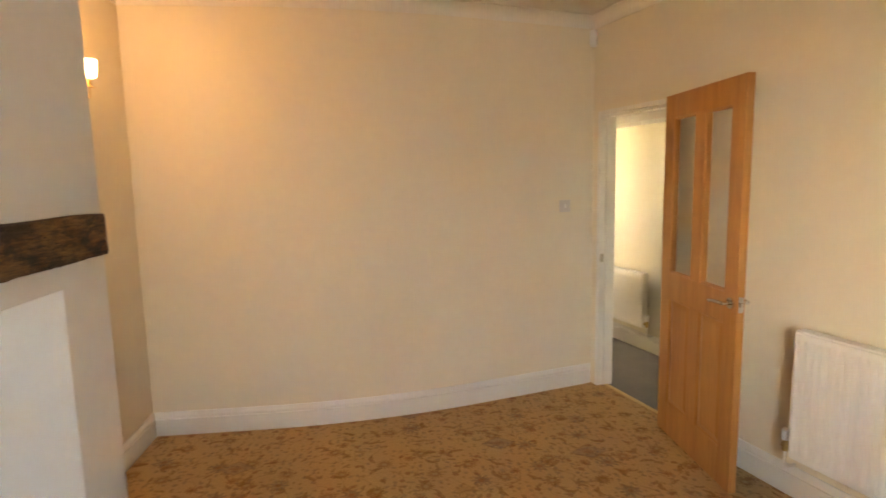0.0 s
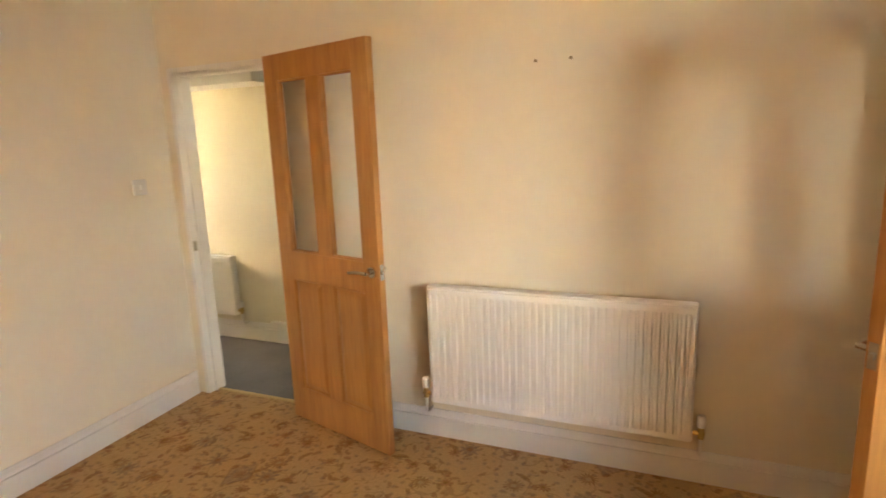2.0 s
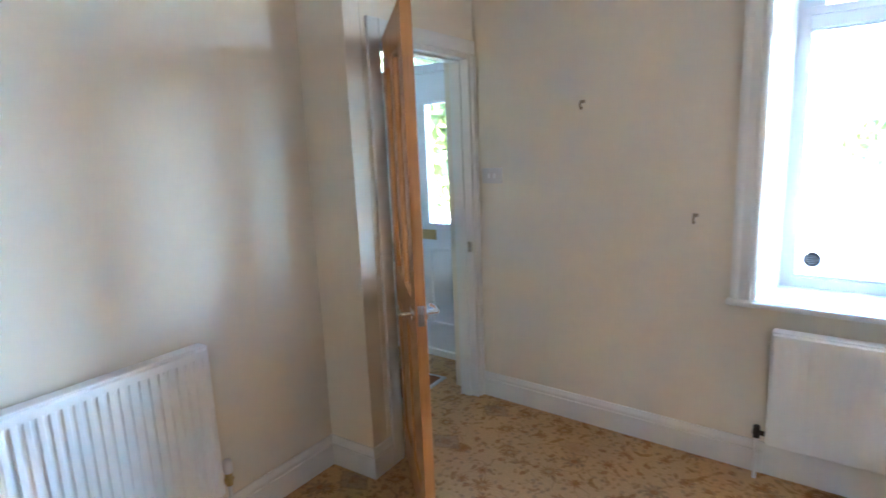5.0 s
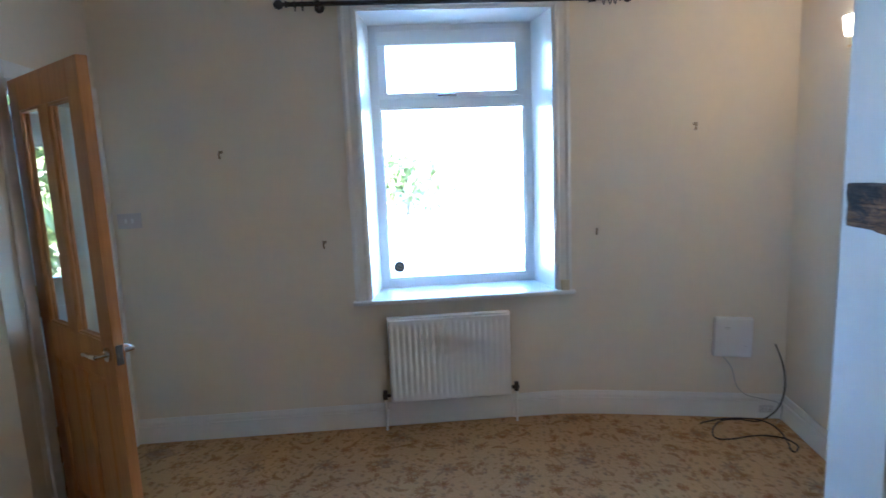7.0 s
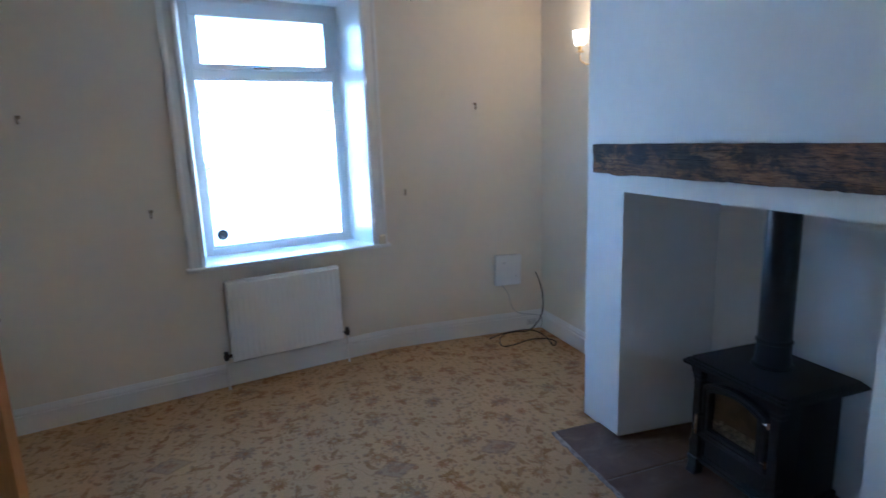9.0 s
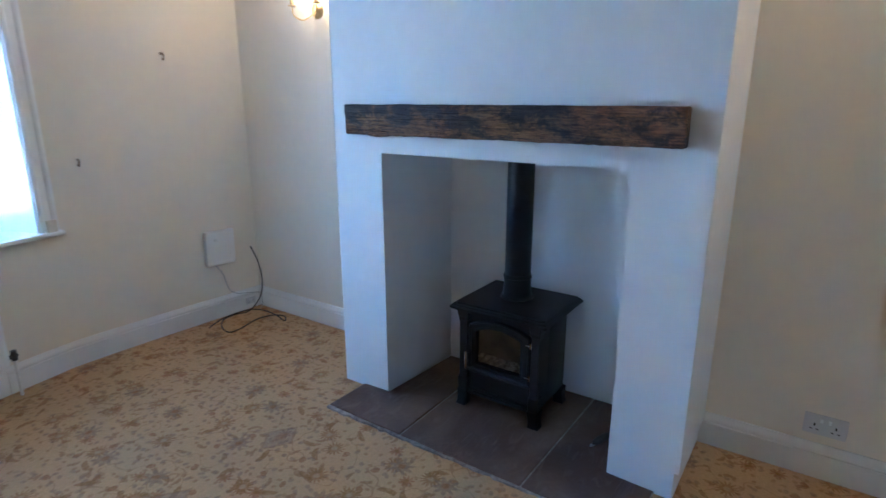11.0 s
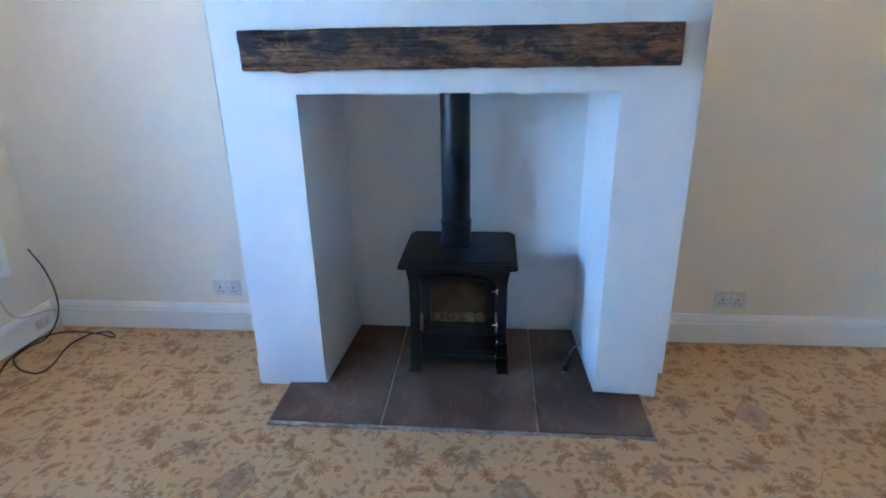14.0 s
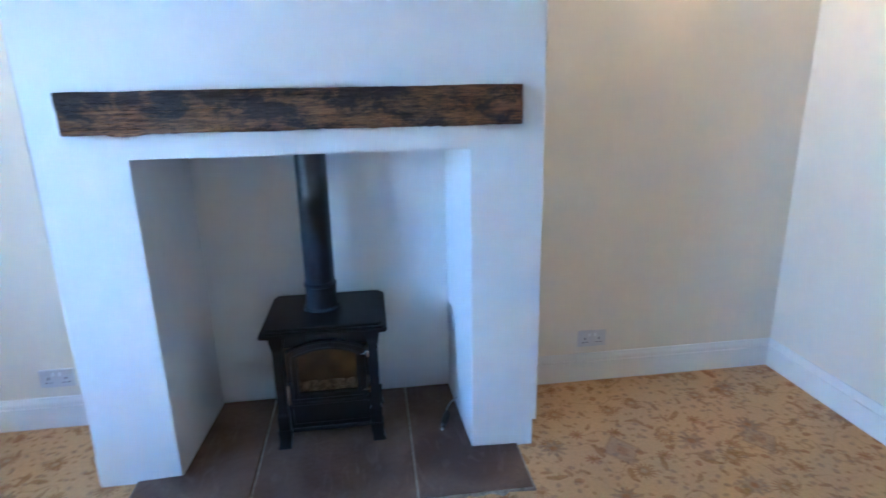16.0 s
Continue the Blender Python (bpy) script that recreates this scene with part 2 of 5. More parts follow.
def slate_material():
    g = Graph("hearth_stone")
    tc = g.node("ShaderNodeTexCoord").outputs["Object"]
    rnd = g.node("ShaderNodeObjectInfo").outputs["Random"]
    big = g.node("ShaderNodeTexNoise", Vector=tc, Scale=3.0, Detail=4.0, Distortion=0.7).outputs["Fac"]
    fine = g.node("ShaderNodeTexNoise", Vector=tc, Scale=45.0, Detail=4.0).outputs["Fac"]
    col = g.mix(g.step(big, 0.35, 0.68), (0.080, 0.044, 0.026), (0.188, 0.115, 0.071))
    col = g.mix(g.calc('MULTIPLY', g.step(fine, 0.5, 0.75), 0.4), col, (0.080, 0.050, 0.035))
    scuff = g.node("ShaderNodeTexNoise", Vector=g.vec('MULTIPLY', tc, (0.5, 1.6, 1)), Scale=11.0, Detail=6.0, Distortion=1.2).outputs["Fac"]
    col = g.mix(g.calc('MULTIPLY', g.step(scuff, 0.56, 0.74), 0.26), col, (0.33, 0.235, 0.17))
    tone = g.node("ShaderNodeHueSaturation", Color=col, Value=g.calc('ADD', g.calc('MULTIPLY', rnd, 0.25), 0.87))
    g.put(g.b.inputs["Base Color"], tone.outputs[0])
    g.b.inputs["Roughness"].default_value = 0.62
    bp = g.node("ShaderNodeBump", Strength=0.8, Distance=0.012, Height=g.calc('ADD', big, g.calc('MULTIPLY', fine, 0.3)))
    g.put(g.b.inputs["Normal"], bp.outputs[0])
    return g.m


def glass_material(name, rough=0.0, tint=(1, 1, 1)):
    m = bpy.data.materials.new(name)
    m.use_nodes = True
    b = m.node_tree.nodes["Principled BSDF"]
    b.inputs["Base Color"].default_value = (*tint, 1)
    b.inputs["Roughness"].default_value = rough
    b.inputs["Transmission Weight"].default_value = 1.0
    b.inputs["IOR"].default_value = 1.45
    return m


def glow_material(name, colour, strength):
    m = bpy.data.materials.new(name)
    m.use_nodes = True
    b = m.node_tree.nodes["Principled BSDF"]
    b.inputs["Base Color"].default_value = (0.9, 0.88, 0.82, 1)
    b.inputs["Roughness"].default_value = 0.4
    b.inputs["Emission Color"].default_value = (*colour, 1)
    b.inputs["Emission Strength"].default_value = strength
    return m


CREAM = mat("cream_wall_paint", (0.79, 0.72, 0.585), 0.75, grain=0.015, grain_scale=18, stain=0.03, stain_scale=0.9, bump=0.12, bump_scale=45)
WHITE_WALL = mat("white_wall_paint", (0.78, 0.78, 0.77), 0.75, grain=0.015, grain_scale=16, stain=0.025, stain_scale=1.2, bump=0.16, bump_scale=30)
CEIL = mat("ceiling_paint", (0.78, 0.75, 0.68), 0.85, grain=0.02, grain_scale=25, stain=0.02, bump=0.08)
GLOSS = mat("white_gloss_paint", (0.79, 0.775, 0.73), 0.28, grain=0.015, grain_scale=40, stain=0.03, stain_scale=2, bump=0.03, bump_scale=25)
UPVC = mat("white_upvc", (0.84, 0.85, 0.86), 0.3, stain=0.02, stain_scale=3, bump=0.01)
ENAMEL = mat("radiator_enamel", (0.84, 0.83, 0.80), 0.3, grain=0.01, grain_scale=30, stain=0.02, stain_scale=2, bump=0.015, bump_scale=80)
PLASTIC = mat("white_plastic", (0.82, 0.82, 0.80), 0.35, stain=0.02, stain_scale=4)
CHROME = mat("brushed_chrome", (0.72, 0.71, 0.69), 0.22, metal=1.0, grain=0.05, grain_scale=120)
BRASS = mat("brass", (0.62, 0.45, 0.20), 0.3, metal=1.0, grain=0.06, grain_scale=60)
PEWTER = mat("dark_pewter", (0.06, 0.055, 0.055), 0.38, metal=0.7, grain=0.15, grain_scale=80)
STOVE = mat("stove_black_paint", (0.0055, 0.0082, 0.0125), 0.42, spec=0.42, grain=0.12, grain_scale=90, stain=0.12, stain_scale=4, bump=0.10, bump_scale=160, rough_var=0.06)
SOOT = mat("sooty_interior", (0.17, 0.135, 0.10), 0.9, grain=0.5, grain_scale=14, stain=0.5, stain_scale=5, bump=0.5, bump_scale=30)
STEEL = mat("bright_steel", (0.66, 0.66, 0.66), 0.25, metal=1.0)
BLACK = mat("black_rubber", (0.015, 0.015, 0.016), 0.55, grain=0.1, grain_scale=60)
GREY_CABLE = mat("grey_cable_sheath", (0.42, 0.41, 0.39), 0.5)
DARK = mat("dark_hole", (0.02, 0.018, 0.016), 0.8)
BRONZE = mat("tarnished_hook", (0.32, 0.25, 0.165), 0.45, metal=0.6, grain=0.2, grain_scale=200)
MORTAR = mat("hearth_mortar", (0.33, 0.28, 0.225), 0.9, grain=0.35, stain=0.35, stain_scale=9, grain_scale=60, bump=0.4, bump_scale=120)
GREY_FLOOR = mat("grey_cord_carpet", (0.165, 0.162, 0.148), 0.95, grain=0.2, grain_scale=160, stain=0.12, stain_scale=3.5, bump=0.4, bump_scale=220)
MAT_BROWN = mat("coir_mat", (0.20, 0.078, 0.032), 0.95, grain=0.3, grain_scale=180, stain=0.1, bump=0.6, bump_scale=260)
MAT_EDGE = mat("grey_aluminium_edge", (0.55, 0.56, 0.56), 0.4, metal=0.6, grain=0.05)
STICKER = mat("dark_sticker", (0.03, 0.035, 0.035), 0.5)
LOBBY_PAINT = mat("pale_lobby_paint", (0.50, 0.51, 0.505), 0.7, grain=0.015, stain=0.03, stain_scale=1.1, bump=0.12, bump_scale=40)
PASSAGE_PAINT = mat("warm_passage_paint", (0.78, 0.735, 0.60), 0.75, grain=0.015, stain=0.03, stain_scale=0.9, bump=0.12, bump_scale=45)
CARPET = carpet_material()
OAK = oak_material("varnished_oak", (0.585, 0.262, 0.078), (0.445, 0.178, 0.049))
BEAM = beam_material()
STONE = slate_material()
GLASS = glass_material("clear_glass")
STOVE_GLASS = glass_material("smoky_stove_glass", 0.05, (0.72, 0.66, 0.58))
SHADE_GLOW = glow_material("lit_frosted_glass", (1.0, 0.72, 0.42), 0.35)
RED_LED = glow_material("red_led", (1.0, 0.08, 0.03), 0.03)


# ---- mesh helpers ----
def to_mesh(name, bm, material, smooth=False):
    me = bpy.data.meshes.new(name)
    bmesh.ops.recalc_face_normals(bm, faces=bm.faces)
    if smooth:
        for f in bm.faces:
            f.smooth = True
        for e in bm.edges:
            if len(e.link_faces) == 2 and e.calc_face_angle() > radians(35):
                e.smooth = False
    bm.to_mesh(me)
    bm.free()
    me.materials.append(material)
    return me


def part(name, bm, material, parent, label="", smooth=False):
    ob = new(name, to_mesh(name, bm, material, smooth))
    ob.parent = parent
    if label:
        tagged(ob, label)
    return ob


def thing(name, m, label, category, group="", kind=""):
    ob = new(name)
    ob.empty_display_size = 0.1
    ob.matrix_world = m
    return tagged(ob, label, category, group, kind)


def solid(name, bm, material, m=None, label="", category="", kind="structure", smooth=False):
    ob = new(name, to_mesh(name, bm, material, smooth))
    if m is not None:
        ob.matrix_world = m
    return tagged(ob, label, category, "", kind)


def box(bm, x0, x1, y0, y1, z0, z1, bevel=0.0, seg=2):
    r = bmesh.ops.create_cube(bm, size=1.0)
    vs = r["verts"]
    bmesh.ops.scale(bm, vec=(abs(x1 - x0), abs(y1 - y0), abs(z1 - z0)), verts=vs)
    bmesh.ops.translate(bm, vec=((x0 + x1) / 2, (y0 + y1) / 2, (z0 + z1) / 2), verts=vs)
    if bevel:
        es = list({e for v in vs for e in v.link_edges})
        bmesh.ops.bevel(bm, geom=es, offset=bevel, segments=seg, affect='EDGES', profile=0.5)
    return bm


def boxes(*rows, bevel=0.0):
    bm = bmesh.new()
    for r in rows:
        box(bm, *r, bevel=bevel)
    return bm


def rod(bm, a, b, r, seg=14, r2=None):
    a, b = Vector(a), Vector(b)
    d = b - a
    res = bmesh.ops.create_cone(bm, cap_ends=True, segments=seg, radius1=r, radius2=r if r2 is None else r2, depth=d.length)
    m = Matrix.Translation((a + b) / 2) @ d.to_track_quat('Z', 'Y').to_matrix().to_4x4()
    bmesh.ops.transform(bm, matrix=m, verts=res["verts"])
    return bm


def lathe(bm, profile, centre=(0, 0, 0), seg=20):
    """Turns a profile of (radius, height) round the upright axis through centre."""
    rings = []
    for r, z in profile:
        rings.append([bm.verts.new((centre[0] + r * math.cos(2 * math.pi * i / seg), centre[1] + r * math.sin(2 * math.pi * i / seg), centre[2] + z)) for i in range(seg)])
    for a, b in zip(rings, rings[1:]):
        for i in range(seg):
            bm.faces.new((a[i], a[(i + 1) % seg], b[(i + 1) % seg], b[i]))
    for ring in (rings[0], rings[-1]):
        if max((v.co - ring[0].co).length for v in ring) > 1e-4:
            bm.faces.new(ring)
    return bm


def tube(bm, pts, r, seg=8, closed=False):
    """A round tube along a smooth line through the points."""
    pts = [Vector(p) for p in pts]
    line = []
    for i in range(len(pts) - 1):
        p0, p1, p2, p3 = pts[max(i - 1, 0)], pts[i], pts[i + 1], pts[min(i + 2, len(pts) - 1)]
        for k in range(6):
            t = k / 6
            line.append(0.5 * ((2 * p1) + (p2 - p0) * t + (2 * p0 - 5 * p1 + 4 * p2 - p3) * t * t + (3 * p1 - p0 - 3 * p2 + p3) * t ** 3))
    line.append(pts[-1])
    rings, side = [], Vector((0, 0, 1))
    for i, p in enumerate(line):
        d = (line[min(i + 1, len(line) - 1)] - line[max(i - 1, 0)]).normalized()
        s = side - d * side.dot(d)
        if s.length < 1e-3:
            s = Vector((1, 0, 0)) - d * d.x
        s.normalize()
        side = s
        u = d.cross(s)
        rings.append([bm.verts.new(p + r * (math.cos(2 * math.pi * k / seg) * s + math.sin(2 * math.pi * k / seg) * u)) for k in range(seg)])
    for a, b in zip(rings, rings[1:]):
        for k in range(seg):
            bm.faces.new((a[k], a[(k + 1) % seg], b[(k + 1) % seg], b[k]))
    bm.faces.new(rings[0])
    bm.faces.new(rings[-1])
    return bm


def prism(bm, outline, z0, z1):
    """An upright block on an outline of (x, y)."""
    lo = [bm.verts.new((x, y, z0)) for x, y in outline]
    hi = [bm.verts.new((x, y, z1)) for x, y in outline]
    n = len(outline)
    bm.faces.new(lo)
    bm.faces.new(hi)
    for i in range(n):
        bm.faces.new((lo[i], lo[(i + 1) % n], hi[(i + 1) % n], hi[i]))
    return bm


def run(bm, profile, x0, x1, cut0=0.0, cut1=0.0):
    """A moulding: a profile of (y, z) drawn along x. cut0, cut1: how far an end moves along x for each metre of y, for mitres."""
    a = [bm.verts.new((x0 + cut0 * y, y, z)) for y, z in profile]
    b = [bm.verts.new((x1 + cut1 * y, y, z)) for y, z in profile]
    n = len(profile)
    for i in range(n):
        bm.faces.new((a[i], a[(i + 1) % n], b[(i + 1) % n], b[i]))
    bm.faces.new(a)
    bm.faces.new(b)
    return bm


def wall_mesh(length, height, thick, openings=()):
    """A wall along x, its room face at y = 0 and its back at y = -thick, with openings (x0, x1, z0, z1) right through it."""
    bm = bmesh.new()
    xs = sorted({0.0, length, *(v for o in openings for v in o[:2])})
    zs = sorted({0.0, height, *(v for o in openings for v in o[2:])})
    xs = [x for x in xs if 0 <= x <= length]
    zs = [z for z in zs if 0 <= z <= height]

    def full(i, k):
        if not (0 <= i < len(xs) - 1 and 0 <= k < len(zs) - 1):
            return False
        x, z = (xs[i] + xs[i + 1]) / 2, (zs[k] + zs[k + 1]) / 2
        return not any(o[0] < x < o[1] and o[2] < z < o[3] for o in openings)

    def quad(*co):
        bm.faces.new([bm.verts.new(c) for c in co])
    for i in range(len(xs) - 1):
        for k in range(len(zs) - 1):
            if not full(i, k):
                continue
            x0, x1, z0, z1 = xs[i], xs[i + 1], zs[k], zs[k + 1]
            for y in (0.0, -thick):
                quad((x0, y, z0), (x1, y, z0), (x1, y, z1), (x0, y, z1))
            if not full(i - 1, k):
                quad((x0, 0, z0), (x0, -thick, z0), (x0, -thick, z1), (x0, 0, z1))
            if not full(i + 1, k):
                quad((x1, 0, z0), (x1, -thick, z0), (x1, -thick, z1), (x1, 0, z1))
            if not full(i, k - 1):
                quad((x0, 0, z0), (x1, 0, z0), (x1, -thick, z0), (x0, -thick, z0))
            if not full(i, k + 1):
                quad((x0, 0, z1), (x1, 0, z1), (x1, -thick, z1), (x0, -thick, z1))
    bmesh.ops.remove_doubles(bm, verts=bm.verts, dist=1e-5)
    return bm


def along(origin, angle):
    """The frame of a wall: x along it, y into the room, z up."""
    return pose(origin[0], origin[1], 0, 0, 0, angle)


# ---- the plan ----
HEIGHT = 2.63
SW, NW = (0.0, -0.21), (0.0, 4.30)
KINK_S = (1.203, -0.2636)          # the front wall bends here
KINK_N = (1.38, 4.29)              # and the back wall here
NE = (2.97, 4.735)
SE = (3.83, 1.31)
RET = (3.57, 1.24)                 # outer corner of the short return by the lobby door
LOB = (3.836, 0.248)               # lobby door wall meets the front wall
WIN_O = (1.35, -0.235)             # zero of the front wall's window part


def span(a, b):
    return math.hypot(b[0] - a[0], b[1] - a[1])


def bearing(a, b):
    return math.degrees(math.atan2(b[1] - a[1], b[0] - a[0]))


FRONT = along(WIN_O, 11.0)                         # window part of the front wall
FLAT = along(SW, bearing(SW, KINK_S))              # its other part
WEST = along(NW, -90.0)                            # fireplace wall, x runs south from the back corner
BACK_E = along(NE, bearing(NE, KINK_N))
BACK_W = along(KINK_N, bearing(KINK_N, NW))
EAST = along(SE, bearing(SE, NE))
L_EAST = span(SE, NE)
LOBBY = along(LOB, bearing(LOB, RET))
L_LOBBY = span(LOB, RET)
D1 = (L_EAST - 0.835, L_EAST - 0.060)               # opening to the passage, along the east wall
DOOR_H = 2.0
RETURN = along(RET, bearing(RET, SE))
D2 = (0.042, 0.835)                                # opening to the lobby, along its wall


# ---- structure ----
def structure():
    # floors, ceiling and ground
    bm = bmesh.new()
    prism(bm, [(-0.3, -0.25), (1.2, -0.31), (4.05, 0.23), (4.15, -0.05), (5.2, 0.15), (5.0, 1.7), (3.9, 1.5), (3.06, 4.72), (2.98, 4.78), (1.38, 4.33), (-0.3, 4.34)], -0.12, 0.0)
    solid("floor", bm, CARPET, None, "cream patterned wool carpet with gold and blue-grey flowers", "carpet")
    bm = bmesh.new()
    box(bm, L_EAST - 1.9, L_EAST + 1.9, -0.95, -0.062, -0.12, -0.002)
    solid("floor_passage", bm, GREY_FLOOR, EAST, "grey cord carpet in the passage", "carpet")
    bm = bmesh.new()
    prism(bm, [(-0.32, -0.52), (1.2, -0.60), (5.4, 0.22), (5.3, 2.2), (4.2, 7.2), (-0.32, 7.2)], HEIGHT, HEIGHT + 0.14)
    solid("ceiling", bm, CEIL, None, "plain off-white plaster ceiling", "ceiling")
    bm = bmesh.new()
    box(bm, -700, 700, -700, 700, -0.5, -0.16)
    solid("ground", bm, mat("lawn_ground", (0.075, 0.11, 0.035), 0.95, grain=0.4, grain_scale=6, stain=0.3, stain_scale=0.4), None, "grass and earth outside the house", "ground")

    # fireplace wall, open behind the chimney breast
    m = WEST @ pose(-0.3, 0, 0)
    solid("wall_west", wall_mesh(span(SW, NW) + 0.6, HEIGHT, 0.45, [(0.3 + 4.30 - 2.72, 0.3 + 4.30 - 1.30, 0, 1.30)]), CREAM, m, "cream painted plaster alcove wall", "wall")
    breast()
    # front wall: its plain part, then the part with the window and the front door
    bm = sweep([(0, 0), (0, HEIGHT), (-0.35, HEIGHT), (-0.35, 0)], FRONT_LINE)
    solid("wall_south_plain", bm, CREAM, None, "cream painted plaster front wall", "wall", smooth=True)
    m = along(JOIN, 11.0)
    o = 0.04
    wm = wall_mesh(4.2, HEIGHT, 0.42, [(o - 0.03, o + 1.09, 0.775, 2.447), (o + 2.74, o + 3.74, 0.0, 2.40)])
    # the window's reveal narrows towards the outside
    for v in wm.verts:
        if v.co.y < -0.2 and 0.7 < v.co.z < 2.5:
            if abs(v.co.x - (o - 0.03)) < 1e-3:
                v.co.x += 0.055
            elif abs(v.co.x - (o + 1.09)) < 1e-3:
                v.co.x -= 0.055
    solid("wall_south", wm, CREAM, m, "cream painted plaster front wall with a deep window reveal", "wall")
    bm = sweep([(0, 0), (0, HEIGHT), (-0.12, HEIGHT), (-0.12, 0)], BACK_LINE)
    solid("wall_north", bm, CREAM, None, "cream painted plaster back wall with a gentle bend", "wall", smooth=True)
    solid("wall_east", wall_mesh(L_EAST + 0.0, HEIGHT, 0.12, [(D1[0], D1[1], 0, DOOR_H - 0.012)]), CREAM, EAST, "cream painted plaster wall with a doorway to the passage", "wall")
    solid("wall_return", wall_mesh(1.75, HEIGHT, 0.10), CREAM, RETURN, "short cream plaster return beside the lobby door", "wall")
    solid("wall_lobby", wall_mesh(L_LOBBY - 0.102, HEIGHT, 0.11, [(D2[0], D2[1], 0, DOOR_H)]), CREAM, LOBBY, "cream plaster wall with a doorway to the lobby", "wall")
    solid("wall_lobby_east", wall_mesh(2.2, HEIGHT, 0.2), LOBBY_PAINT, along((5.125, 0.07), 104.5), "pale plaster wall of the entrance lobby", "wall")
    # passage beyond the first door
    solid("wall_passage", wall_mesh(3.8, HEIGHT, 0.12), PASSAGE_PAINT, EAST @ pose(L_EAST - 1.9, -0.90, 0), "pale cream wall of the passage", "wall")
    solid("wall_passage_west", wall_mesh(1.9, HEIGHT, 0.118), PASSAGE_PAINT, EAST @ pose(L_EAST + 0.002, -0.001, 0), "pale cream wall of the passage", "wall")
    solid("wall_passage_south", wall_mesh(0.77, HEIGHT, 0.12), PASSAGE_PAINT, EAST @ pose(L_EAST - 1.9, -0.124, 0, 0, 0, -90), "pale cream end wall of the passage", "wall")
    # unseen north end; its opening is added to let daylight into the passage
    solid("wall_passage_north", wall_mesh(0.9, HEIGHT, 0.12, [(0.245, 0.555, 1.25, 2.05)]), PASSAGE_PAINT, EAST @ pose(L_EAST + 1.9, -0.9, 0, 0, 0, 90), "pale cream unseen end wall of the passage with an added daylight opening", "wall")
    bm = bmesh.new()
    box(bm, L_EAST - 0.13, L_EAST + 1.9, -0.90, -0.62, 1.965, HEIGHT, bevel=0.004)
    solid("bulkhead", bm, WHITE_WALL, EAST, "white boxed-in bulkhead along the passage wall", "bulkhead")


def breast():
    """The plastered chimney breast with its open fireplace."""
    x1, xb = 0.485, -0.055
    y0, y1, r0, r1, rt = 1.148, 2.868, 1.443, 2.597, 1.243
    bm = bmesh.new()

    def quad(*co):
        return bm.faces.new([bm.verts.new(c) for c in co])
    H = HEIGHT
    # front: left leg, right leg, part above
    quad((x1, y0, 0), (x1, r0, 0), (x1, r0, rt), (x1, y0, rt))
    # the north corner's plaster stops short of the floor
    yl, zl = y1 - 0.017, 0.115
    quad((x1, r1, 0), (x1, yl, 0), (x1, yl, zl), (x1, r1, zl))
    quad((x1, r1, zl), (x1, yl, zl), (x1, yl, rt), (x1, r1, rt))
    quad((x1, yl, zl), (x1, y1, zl), (x1, y1, rt), (x1, yl, rt))
    quad((x1, yl, 0), (-0.01, yl, 0), (-0.01, yl, zl), (x1, yl, zl))
    quad((x1, yl, zl), (-0.01, yl, zl), (-0.01, y1, zl), (x1, y1, zl))
    for a, b in ((y0, r0), (r0, r1), (r1, y1)):
        quad((x1, a, rt), (x1, b, rt), (x1, b, H), (x1, a, H))
    # outer sides, down to the alcove wall
    for y, z in ((y0, 0), (y1, zl)):
        quad((x1, y, z), (-0.01, y, z), (-0.01, y, rt), (x1, y, rt))
        quad((x1, y, rt), (-0.01, y, rt), (-0.01, y, H), (x1, y, H))
    # the recess, its sides closing in a little
    b0, b1 = r0 + 0.03, r1 - 0.02
    quad((x1, r0, 0), (xb, b0, 0), (xb, b0, rt), (x1, r0, rt))
    quad((x1, r1, 0), (xb, b1, 0), (xb, b1, rt), (x1, r1, rt))
    quad((x1, r0, rt), (x1, r1, rt), (xb, b1, rt), (xb, b0, rt))
    quad((xb, b0, 0), (xb, b1, 0), (xb, b1, rt), (xb, b0, rt))
    bmesh.ops.remove_doubles(bm, verts=bm.verts, dist=1e-5)
    es = [e for e in bm.edges if len(e.link_faces) == 2 and e.calc_face_angle() > 0.5
          and all(abs(v.co.x - x1) < 1e-4 for v in e.verts)]
    bmesh.ops.bevel(bm, geom=es, offset=0.003, segments=2, affect='EDGES', profile=0.5)
    ob = solid("chimney_breast", bm, WHITE_WALL, None, "white painted plaster chimney breast with an open fireplace", "chimney breast")
    # a lump of plaster left at the foot of the south corner
    b = bmesh.new()
    box(b, x1 - 0.10, x1 - 0.006, y0 - 0.012, y0 + 0.02, 0.0, 0.135, bevel=0.008)
    for v in b.verts:
        v.co += Vector((0.003, 0.004, 0.004)) * noise.noise(v.co * 30)
    part("plaster_lump", b, WHITE_WALL, ob)


